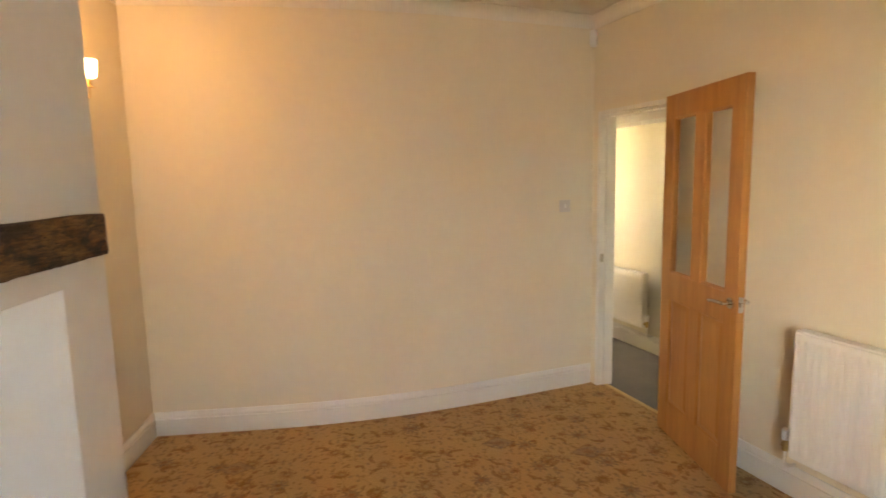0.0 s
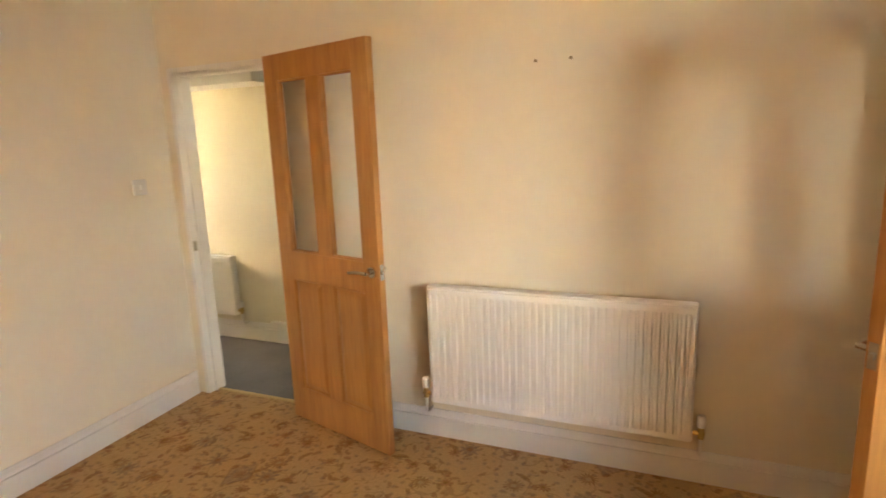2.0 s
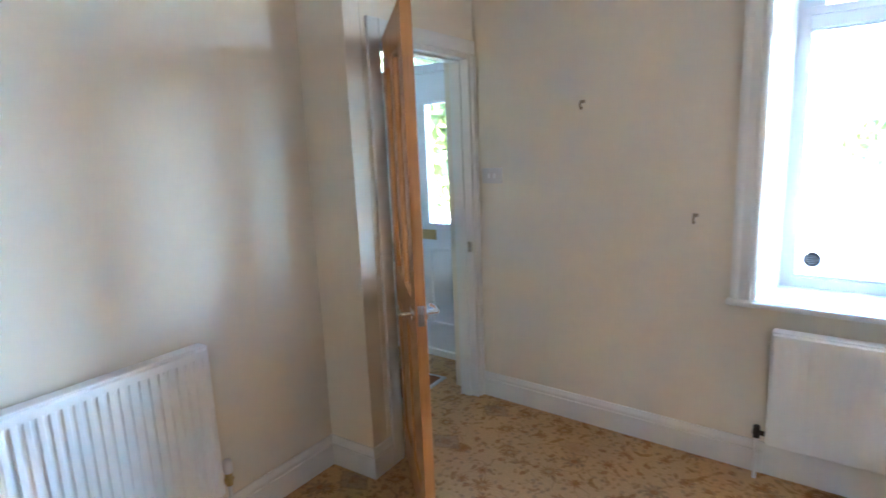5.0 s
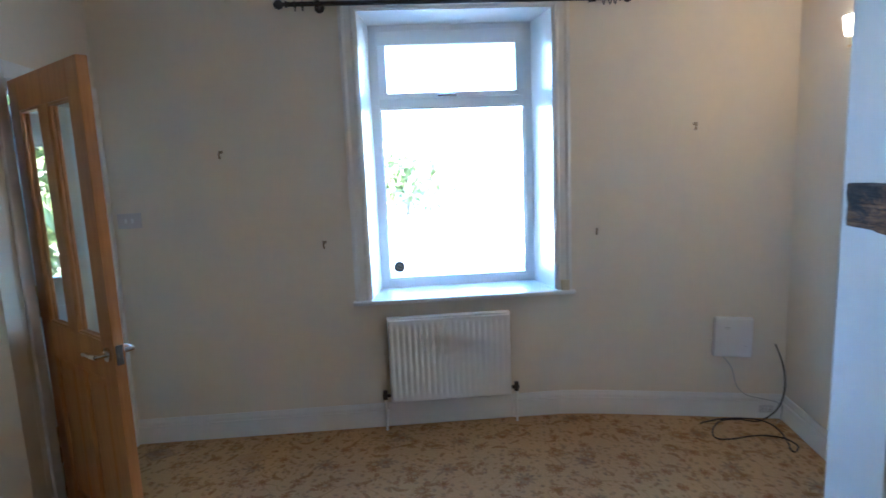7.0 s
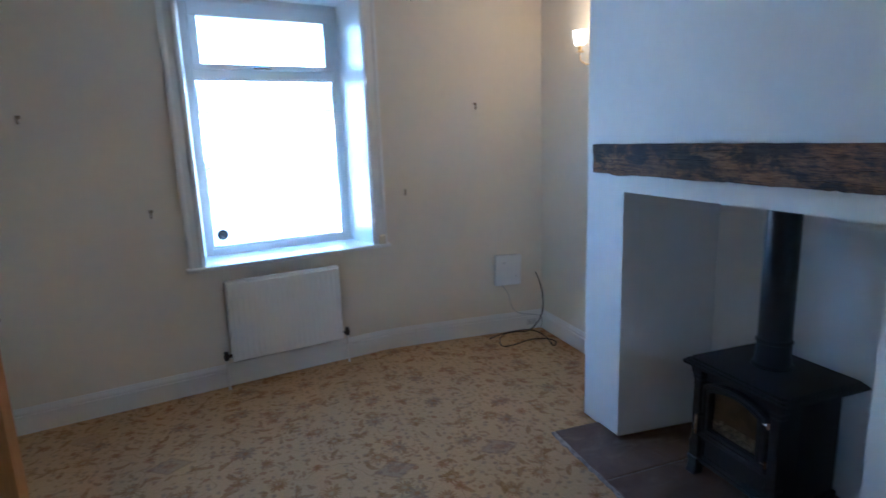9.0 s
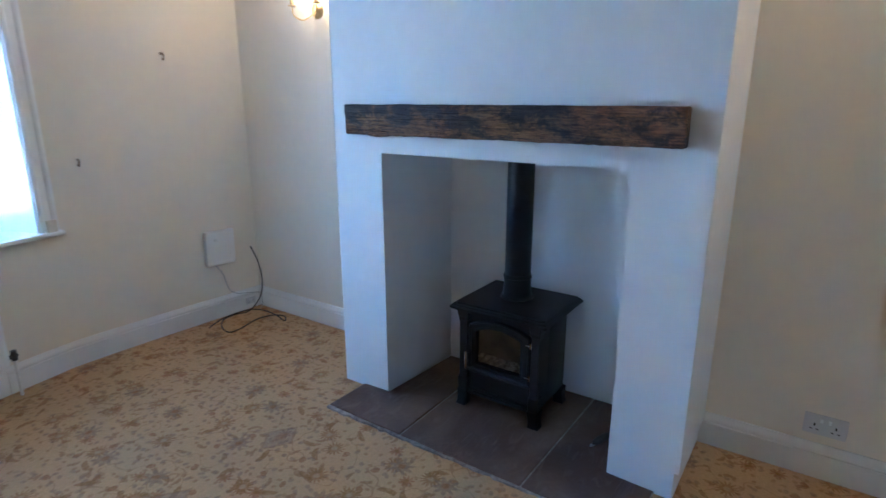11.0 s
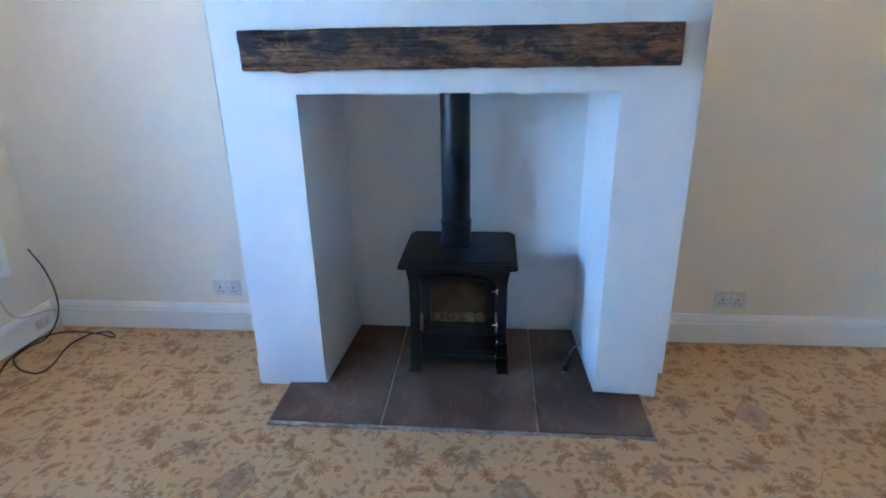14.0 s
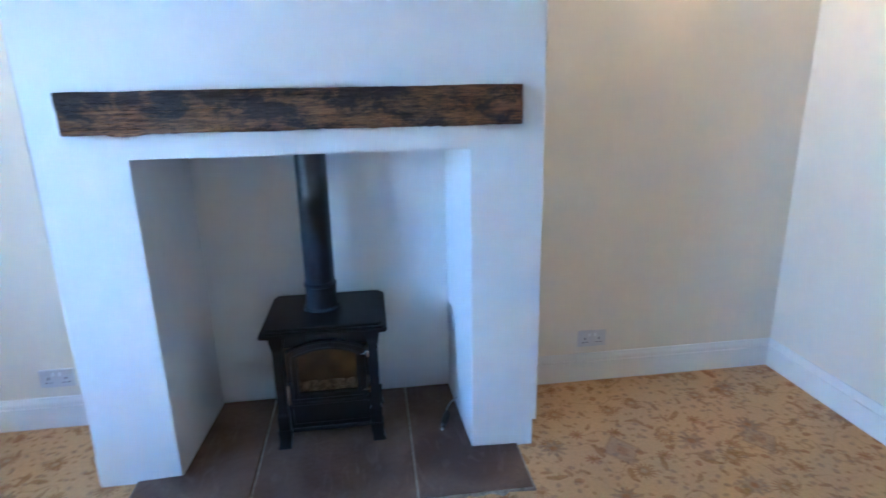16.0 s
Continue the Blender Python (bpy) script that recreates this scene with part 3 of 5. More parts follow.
def sweep(profile, pts, ends=((0, 0), (0, 0))):
    """A moulding: a profile of (y, z), y to the left of the way, drawn along a plan line and mitred at its bends.
    ends: for each end how far it runs on along the line, for each metre of y and in metres."""
    pts = [Vector((*p, 0)) for p in pts]
    bm = bmesh.new()
    rows = []
    for i, p in enumerate(pts):
        a = (p - pts[i - 1]).normalized() if i else (pts[1] - p).normalized()
        b = (pts[i + 1] - p).normalized() if i < len(pts) - 1 else a
        na, nb = Vector((-a.y, a.x, 0)), Vector((-b.y, b.x, 0))
        n = (na + nb).normalized()
        n /= max(n.dot(na), 0.3)
        row = []
        for y, z in profile:
            q = p + n * y
            if i == 0:
                q = q + a * (ends[0][0] * y + ends[0][1])
            if i == len(pts) - 1:
                q = q + a * (ends[1][0] * y + ends[1][1])
            row.append(bm.verts.new((q.x, q.y, z)))
        rows.append(row)
    m = len(profile)
    for a, b in zip(rows, rows[1:]):
        for i in range(m):
            bm.faces.new((a[i], a[(i + 1) % m], b[(i + 1) % m], b[i]))
    bm.faces.new(rows[0])
    bm.faces.new(rows[-1])
    return bm


def bend(a, k, b, reach_a, reach_b, n=10):
    """The plan line from a to b with its corner at k rounded off over that many metres on each side."""
    A, K, B = Vector(a), Vector(k), Vector(b)
    p, q = K + (A - K).normalized() * reach_a, K + (B - K).normalized() * reach_b
    pts = [A]
    for i in range(n + 1):
        t = i / n
        pts.append(p * (1 - t) ** 2 + K * 2 * t * (1 - t) + q * t * t)
    if (q - B).length > 1e-3:
        pts.append(B)
    return [tuple(v) for v in pts]


BACK_LINE = bend(NE, KINK_N, NW, 0.75, 0.75)
JOIN = tuple((FRONT @ Vector((-0.04, 0, 0))).to_2d())
FRONT_LINE = bend(SW, KINK_S, JOIN, 0.55, span(KINK_S, JOIN))
SKIRT = [(0, 0), (0.018, 0), (0.018, 0.104), (0.0118, 0.107), (0.0118, 0.112), (0.0165, 0.116), (0.0155, 0.127), (0.011, 0.138), (0.008, 0.148), (0, 0.148)]


def skirting(m, x0, x1, cut0=0.0, cut1=0.0, material=None, h=1.0):
    bm = bmesh.new()
    run(bm, [(y, z * h) for y, z in SKIRT], x0, x1, cut0, cut1)
    return solid("baseboard", bm, material or GLOSS, m, "white gloss moulded skirting board", "skirting board")


def skirtings():
    solid("baseboard", sweep(SKIRT, FRONT_LINE, ((1, 0), (0, 0))), GLOSS, None, "white gloss moulded skirting board", "skirting board")
    skirting(FRONT, -0.04, 0.26)
    plain = bmesh.new()
    box(plain, 0.262, 1.018, 0, 0.017, 0, 0.15, bevel=0.002)
    solid("baseboard", plain, GLOSS, FRONT, "plain white board below the small radiator", "skirting board")
    skirting(FRONT, 1.02, 2.53)
    skirting(WEST, 0.0, 4.30 - 2.853, 1.0, 0)
    skirting(WEST, 4.30 - 1.148, span(SW, NW), 0, -1.0)
    solid("baseboard", sweep(SKIRT, BACK_LINE, ((1, 0), (-1, 0))), GLOSS, None, "white gloss moulded skirting board", "skirting board")
    skirting(EAST, 0.0, D1[0] - 0.03, 1.0, 0)
    skirting(RETURN, 0.0, span(RET, SE), -1.0, -1.0)
    skirting(LOBBY, D2[1] + 0.07, L_LOBBY, 0, 1.0)
    skirting(EAST @ pose(L_EAST - 1.9, -0.90, 0), 0.0, 3.8)
    skirting(along((5.125, 0.07), 104.5), 0.0, 2.0)
    # boxed pipes on the passage skirting
    bm = bmesh.new()
    box(bm, L_EAST - 1.2, L_EAST + 0.12, -0.90, -0.855, 0.148, 0.175, bevel=0.003)
    solid("pipe_boxing", bm, GLOSS, EAST, "white boxed pipe above the passage skirting", "boxing")


def covings():
    R = 0.075
    prof = [(0, HEIGHT)] + [(0, HEIGHT - R)] + [(0.006, HEIGHT - R)] + [(R - (R - 0.006) * math.cos(a), HEIGHT - R + 0.004 + (R - 0.010) * math.sin(a)) for a in [radians(10 * k) for k in range(1, 9)]] + [(R, HEIGHT - 0.006), (R, HEIGHT)]
    def cov(m, x0, x1, c0, c1):
        bm = bmesh.new()
        run(bm, prof, x0, x1, c0, c1)
        solid("coving", bm, CEIL, m, "curved plaster coving between wall and ceiling", "coving", smooth=True)
    solid("coving", sweep(prof, FRONT_LINE, ((1, 0), (0, 0))), CEIL, None, "curved plaster coving between wall and ceiling", "coving", smooth=True)
    cov(FRONT, -0.04, span(WIN_O, LOB), 0, -1)
    solid("coving", sweep(prof, BACK_LINE, ((1, 0), (-1, 0))), CEIL, None, "curved plaster coving between wall and ceiling", "coving", smooth=True)
    cov(EAST, 0, L_EAST, 1, -1)
    cov(WEST, 0, 4.30 - 2.868, 1, -1)
    cov(WEST, 4.30 - 1.148, span(SW, NW), 1, -1)
    cov(along((0.485, 2.868), -90), 0, 1.72, -1, 1)
    cov(along((0.0, 2.868), 0), 0, 0.485, 1, 1)
    cov(along((0.485, 1.148), 180), 0, 0.485, -1, -1)
    cov(RETURN, 0, span(RET, SE), -1, -1)
    cov(LOBBY, 0, L_LOBBY, 1, 1)


# ---- joinery ----
def lining(name, m, x0, x1, h, depth, label):
    """A door lining with its stops, in the wall's frame."""
    t = thing(name, m, label, "door frame", kind="structure")
    for a, b, z0, z1, n in ((x0, x0 + 0.028, 0, h, "jamb"), (x1 - 0.028, x1, 0, h, "jamb"), (x0, x1, h - 0.028, h, "head")):
        if n == "head":
            a, b = a + 0.028, b - 0.028
        bm = bmesh.new()
        box(bm, a - (0.001 if n == "jamb" and a == x0 else 0), b, -depth - 0.004, 0.004, z0, z1 + (0.0 if n == "jamb" else 0.002), bevel=0.002)
        part(n, bm, GLOSS, t)
    for a, b, z0, z1 in ((x0 + 0.028, x0 + 0.040, 0, h - 0.028), (x1 - 0.040, x1 - 0.028, 0, h - 0.028)):
        bm = bmesh.new()
        box(bm, a, b, -depth - 0.002, -0.045, z0, z1, bevel=0.002)
        part("stop", bm, GLOSS, t)
    bm = bmesh.new()
    box(bm, x0 + 0.040, x1 - 0.040, -depth - 0.002, -0.045, h - 0.040, h - 0.028, bevel=0.002)
    part("stop", bm, GLOSS, t)
    return t


def lever(door, x, y, side, point):
    """A lever handle on a round rose; point: which way the lever goes along the door."""
    bm = bmesh.new()
    rod(bm, (x, y, 0.93), (x, y + side * 0.010, 0.93), 0.026, 20)
    rod(bm, (x, y + side * 0.008, 0.93), (x, y + side * 0.048, 0.93), 0.0095, 12)
    tube(bm, [(x, y + side * 0.045, 0.93), (x + point * 0.03, y + side * 0.050, 0.931), (x + point * 0.075, y + side * 0.046, 0.928), (x + point * 0.118, y + side * 0.042, 0.921)], 0.0088, 10)
    return part("door_handle", bm, CHROME, door, "chrome lever handle", smooth=True)


def door_leaf(name, m, w, label, flip):
    """An oak door, its hinge at the origin, x to the free edge, y through it: two glazed lights over two raised panels."""
    h, t, st = 1.975, 0.038, 0.102
    d = thing(name, m, label, "door")
    z0, z1, zl0, zl1 = 0.19, 1.848, 0.825, 0.972
    mid = w / 2
    rows = [("stile", 0, st, 0, h), ("stile", w - st, w, 0, h), ("top_rail", st, w - st, z1, h), ("lock_rail", st, w - st, zl0, zl1),
            ("bottom_rail", st, w - st, 0, z0), ("mullion", mid - 0.048, mid + 0.048, zl1, z1), ("mullion", mid - 0.048, mid + 0.048, z0, zl0)]
    for n, a, b, c, e in rows:
        bm = bmesh.new()
        box(bm, a, b, -t / 2, t / 2, c, e, bevel=0.0015, seg=1)
        part(n, bm, OAK, d)
    for a, b in ((st, mid - 0.048), (mid + 0.048, w - st)):
        bm = bmesh.new()
        box(bm, a - 0.004, b + 0.004, -0.002, 0.002, zl1 - 0.004, z1 + 0.004)
        g = part("glass_pane", bm, GLASS, d, "clear glass pane")
        g.visible_shadow = False
        for lo, hi in ((zl1, z1),):
            bm = bmesh.new()
            for y in (-1, 1):
                for r in ((a, b, lo, lo + 0.010), (a, b, hi - 0.010, hi), (a, a + 0.010, lo + 0.010, hi - 0.010), (b - 0.010, b, lo + 0.010, hi - 0.010)):
                    box(bm, r[0], r[1], y * 0.003, y * 0.0165, r[2], r[3], bevel=0.003, seg=1)
            part("glazing_bead", bm, OAK, d)
        # fielded panel
        bm = bmesh.new()
        box(bm, a - 0.004, b + 0.004, -0.006, 0.006, z0 - 0.004, zl0 + 0.004)
        for y in (-1, 1):
            o = [(a + 0.012, z0 + 0.012), (b - 0.012, z0 + 0.012), (b - 0.012, zl0 - 0.012), (a + 0.012, zl0 - 0.012)]
            i = [(a + 0.038, z0 + 0.038), (b - 0.038, z0 + 0.038), (b - 0.038, zl0 - 0.038), (a + 0.038, zl0 - 0.038)]
            vo = [bm.verts.new((x, y * 0.0062, z)) for x, z in o]
            vi = [bm.verts.new((x, y * 0.0145, z)) for x, z in i]
            for k in range(4):
                bm.faces.new((vo[k], vo[(k + 1) % 4], vi[(k + 1) % 4], vi[k]))
            bm.faces.new(vi)
        part("raised_panel", bm, OAK, d)
        bm = bmesh.new()
        for y in (-1, 1):
            for r in ((a, b, z0, z0 + 0.011), (a, b, zl0 - 0.011, zl0), (a, a + 0.011, z0 + 0.011, zl0 - 0.011), (b - 0.011, b, z0 + 0.011, zl0 - 0.011)):
                box(bm, r[0], r[1], y * 0.0055, y * 0.0165, r[2], r[3], bevel=0.004, seg=1)
        part("panel_moulding", bm, OAK, d)
    for side in (-1, 1):
        lever(d, w - 0.045, side * t / 2, side, -1)
    bm = bmesh.new()
    box(bm, w - 0.0005, w + 0.0015, -0.012, 0.012, 0.893, 0.967)
    box(bm, w + 0.001, w + 0.009, -0.006, 0.006, 0.92, 0.94, bevel=0.002)
    part("latch_plate", bm, CHROME, d, "chrome latch plate")
    for z in (0.20, 0.98, 1.75):
        bm = bmesh.new()
        rod(bm, (-0.006, flip * t / 2, z), (-0.006, flip * t / 2, z + 0.09), 0.006, 10)
        box(bm, -0.004, -0.001, -0.012, flip * t / 2 + 0.004, z, z + 0.09)
        part("hinge", bm, CHROME, d, smooth=True)
    return d


def window():
    """White two-light window set deep in the front wall, with an opening top light."""
    w = thing("window_1", FRONT @ pose(0, -0.33, 0), "white upvc window with an opening top light above a fixed pane", "window", kind="structure")
    s0, s1, z0, z1 = 0.016, 1.044, 0.792, 2.462
    fr = 0.052
    rows = [("window_frame", s0, s0 + fr, z0, z1), ("window_frame", s1 - fr, s1, z0, z1), ("window_frame", s0 + fr, s1 - fr, z1 - fr, z1),
            ("window_frame", s0 + fr, s1 - fr, z0, z0 + fr), ("transom", s0 + fr, s1 - fr, 1.945, 2.00)]
    for n, a, b, c, e in rows:
        bm = bmesh.new()
        box(bm, a, b, -0.06, 0.0, c, e, bevel=0.004)
        part(n, bm, UPVC, w)
    # bead round the fixed pane
    a, b, c, e = s0 + fr, s1 - fr, z0 + fr, 1.945
    bm = bmesh.new()
    for r in ((a, b, c, c + 0.012), (a, b, e - 0.012, e), (a, a + 0.014, c + 0.012, e - 0.012), (b - 0.014, b, c + 0.012, e - 0.012)):
        box(bm, r[0], r[1], -0.035, -0.010, r[2], r[3], bevel=0.004)
    part("glazing_bead", bm, UPVC, w)
    bm = bmesh.new()
    box(bm, a, b, -0.040, -0.034, c, e)
    p = part("pane", bm, GLASS, w, "clear fixed window pane")
    p.visible_shadow = False
    # top light with its own sash
    c, e = 2.00, z1 - fr
    sash = bmesh.new()
    f2, f3 = 0.056, 0.088
    for r in ((a, b, c, c + 0.035), (a, b, e - f3, e), (a, a + f2, c + 0.035, e - f3), (b - f2, b, c + 0.035, e - f3)):
        box(sash, r[0], r[1], -0.045, 0.012, r[2], r[3], bevel=0.005)
    sash = part("top_sash", sash, UPVC, w)
    bm = bmesh.new()
    box(bm, a + f2 - 0.004, b - f2 + 0.004, -0.030, -0.024, c + 0.03, e - f3 + 0.004)
    p = part("pane", bm, GLASS, sash, "clear top window pane")
    p.visible_shadow = False
    bm = bmesh.new()
    box(bm, 0.50, 0.545, 0.012, 0.024, 2.004, 2.026, bevel=0.004)
    tube(bm, [(0.525, 0.024, 2.015), (0.530, 0.045, 2.013), (0.570, 0.050, 2.012), (0.625, 0.047, 2.010)], 0.0075, 8)
    part("handle", bm, CHROME, sash, "grey metal window handle", smooth=True)
    # round sticker on the pane
    bm = bmesh.new()
    lathe(bm, [(0.0, 0), (0.036, 0), (0.036, 0.001), (0.0, 0.001)], seg=28)
    st = part("sticker", bm, STICKER, w, "round dark sticker with pale lines")
    st.matrix_local = pose(0.918, -0.0325, 0.926, -90, 0, 0)
    for k in range(5):
        b = bmesh.new()
        hw = 0.026 - abs(k - 2) * 0.005
        box(b, -hw, hw, -0.018 + k * 0.009, -0.0155 + k * 0.009, 0.001, 0.0014)
        part("line", b, GREY_CABLE, st)
    # inside sill board
    bm = bmesh.new()
    box(bm, -0.142, 1.198, -0.005, 0.045, 0.772, 0.797, bevel=0.008, seg=3)
    box(bm, -0.026, 1.086, -0.34, -0.004, 0.7755, 0.797)
    sill = solid("window_sill", bm, GLOSS, FRONT, "white gloss window board with a rounded nose", "window sill", smooth=True)
    # white linings of the reveal and the architrave
    prof = [(0, 0), (0.014, 0.0), (0.018, 0.010), (0.018, 0.020), (0.013, 0.026), (0.013, 0.060), (0.017, 0.066), (0.021, 0.076), (0.021, 0.092), (0, 0.092)]
    arch = thing("architrave", FRONT, "white gloss moulded architrave round the window", "architrave", kind="structure")
    for x, sx in ((-0.032, -1), (1.092, 1)):
        bm = bmesh.new()
        lo = [bm.verts.new((x + sx * b, a, 0.797)) for a, b in prof]
        hi = [bm.verts.new((x + sx * b, a, 2.449 + b)) for a, b in prof]
        n = len(prof)
        for i in range(n):
            bm.faces.new((lo[i], lo[(i + 1) % n], hi[(i + 1) % n], hi[i]))
        bm.faces.new(lo)
        bm.faces.new(hi)
        part("upright", bm, GLOSS, arch)
    bm = bmesh.new()
    lo = [bm.verts.new((-0.032 - b, a, 2.449 + b)) for a, b in prof]
    hi = [bm.verts.new((1.092 + b, a, 2.449 + b)) for a, b in prof]
    n = len(prof)
    for i in range(n):
        bm.faces.new((lo[i], lo[(i + 1) % n], hi[(i + 1) % n], hi[i]))
    part("head", bm, GLOSS, arch)
    rev = thing("reveal_lining", FRONT, "white gloss boards lining the window reveal", "lining", kind="structure")
    for a, b in ((-0.028, 0.018), (1.088, 1.042)):
        bm = bmesh.new()
        k = 0.004 if a < 0.5 else -0.004
        co = [(a, 0.0), (b, -0.33), (b + k, -0.33), (a + k, 0.0)]
        prism(bm, co, 0.797, 2.443)
        part("side_board", bm, GLOSS, rev)
    bm = bmesh.new()
    prism(bm, [(-0.028, 0.0), (1.088, 0.0), (1.042, -0.33), (0.018, -0.33)], 2.4435, 2.4465)
    part("head_board", bm, GLOSS, rev)
    # small pale block standing on the sill against the architrave
    bm = bmesh.new()
    box(bm, -0.105, -0.055, 0.022, 0.042, 0.797, 0.862, bevel=0.004)
    tagged(solid("alarm_contact", bm, mat("aged_cream_plastic", (0.62, 0.55, 0.40), 0.45, stain=0.08, stain_scale=20), FRONT, "small cream plastic box on the window sill", "sensor", kind="thing"))


def front_door():
    """White panelled front door with two tall glazed lights, a brass letter plate and a glazed fanlight."""
    f = thing("door_front", FRONT @ pose(2.74, -0.33, 0), "white upvc front door with two tall glazed lights, closed", "door")
    w, h = 1.0, 1.99
    for n, a, b, c, e in (("frame", 0.0, 0.055, 0, 2.40), ("frame", w - 0.055, w, 0, 2.40), ("frame", 0.055, w - 0.055, h, h + 0.055), ("frame", 0.055, w - 0.055, 2.345, 2.40), ("threshold", 0.055, w - 0.055, 0.0, 0.05)):
        bm = bmesh.new()
        box(bm, a, b, -0.06, 0.01, c, e, bevel=0.004)
        part(n, bm, UPVC, f)
    bm = bmesh.new()
    box(bm, 0.055, w - 0.055, -0.03, -0.024, h + 0.055, 2.345)
    part("fanlight_pane", bm, GLASS, f, "clear fanlight pane")
    a, b = 0.058, w - 0.058
    lights = ((0.245, 0.425), (0.575, 0.755))
    openings = [(x0 - a, x1 - a, 0.98, 1.79) for x0, x1 in lights]
    leaf = wall_mesh(b - a, h - 0.055, 0.044, [(o[0], o[1], o[2] - 0.052, o[3] - 0.052) for o in openings])
    for v in leaf.verts:
        v.co += Vector((a, -0.006, 0.052))
    leaf = part("leaf", leaf, UPVC, f)
    for x0, x1 in lights:
        bm = bmesh.new()
        for r in ((x0 - 0.025, x1 + 0.025, 0.955, 0.982), (x0 - 0.025, x1 + 0.025, 1.788, 1.815), (x0 - 0.025, x0 + 0.002, 0.982, 1.788), (x1 - 0.002, x1 + 0.025, 0.982, 1.788)):
            box(bm, r[0], r[1], -0.006, 0.010, r[2], r[3], bevel=0.005)
        part("light_moulding", bm, UPVC, leaf)
        bm = bmesh.new()
        box(bm, x0, x1, -0.03, -0.024, 0.98, 1.79)
        p = part("pane", bm, GLASS, leaf)
        p.visible_shadow = False
        bm = bmesh.new()
        for r in ((x0 - 0.025, x1 + 0.025, 0.24, 0.262), (x0 - 0.025, x1 + 0.025, 0.78, 0.802), (x0 - 0.025, x0 - 0.003, 0.262, 0.78), (x1 + 0.003, x1 + 0.025, 0.262, 0.78)):
            box(bm, r[0], r[1], -0.006, 0.006, r[2], r[3], bevel=0.003)
        part("lower_moulding", bm, UPVC, leaf)
    bm = bmesh.new()
    box(bm, 0.38, 0.66, -0.006, 0.006, 0.865, 0.935, bevel=0.004)
    box(bm, 0.41, 0.63, 0.004, 0.010, 0.880, 0.920, bevel=0.003)
    part("letter_plate", bm, BRASS, f, "brass letter plate")
    bm = bmesh.new()
    box(bm, 0.09, 0.118, -0.006, 0.006, 0.88, 1.10, bevel=0.004)
    rod(bm, (0.104, 0.0, 1.0), (0.104, 0.045, 1.0), 0.009)
    rod(bm, (0.104, 0.042, 1.0), (0.215, 0.042, 0.998), 0.009)
    part("lever_handle", bm, PLASTIC, f, "white lever handle", smooth=True)
    for z in (0.30, 1.05, 1.80):
        bm = bmesh.new()
        rod(bm, (w - 0.06, 0.012, z), (w - 0.06, 0.012, z + 0.10), 0.013, 12)
        part("hinge", bm, UPVC, f, smooth=True)


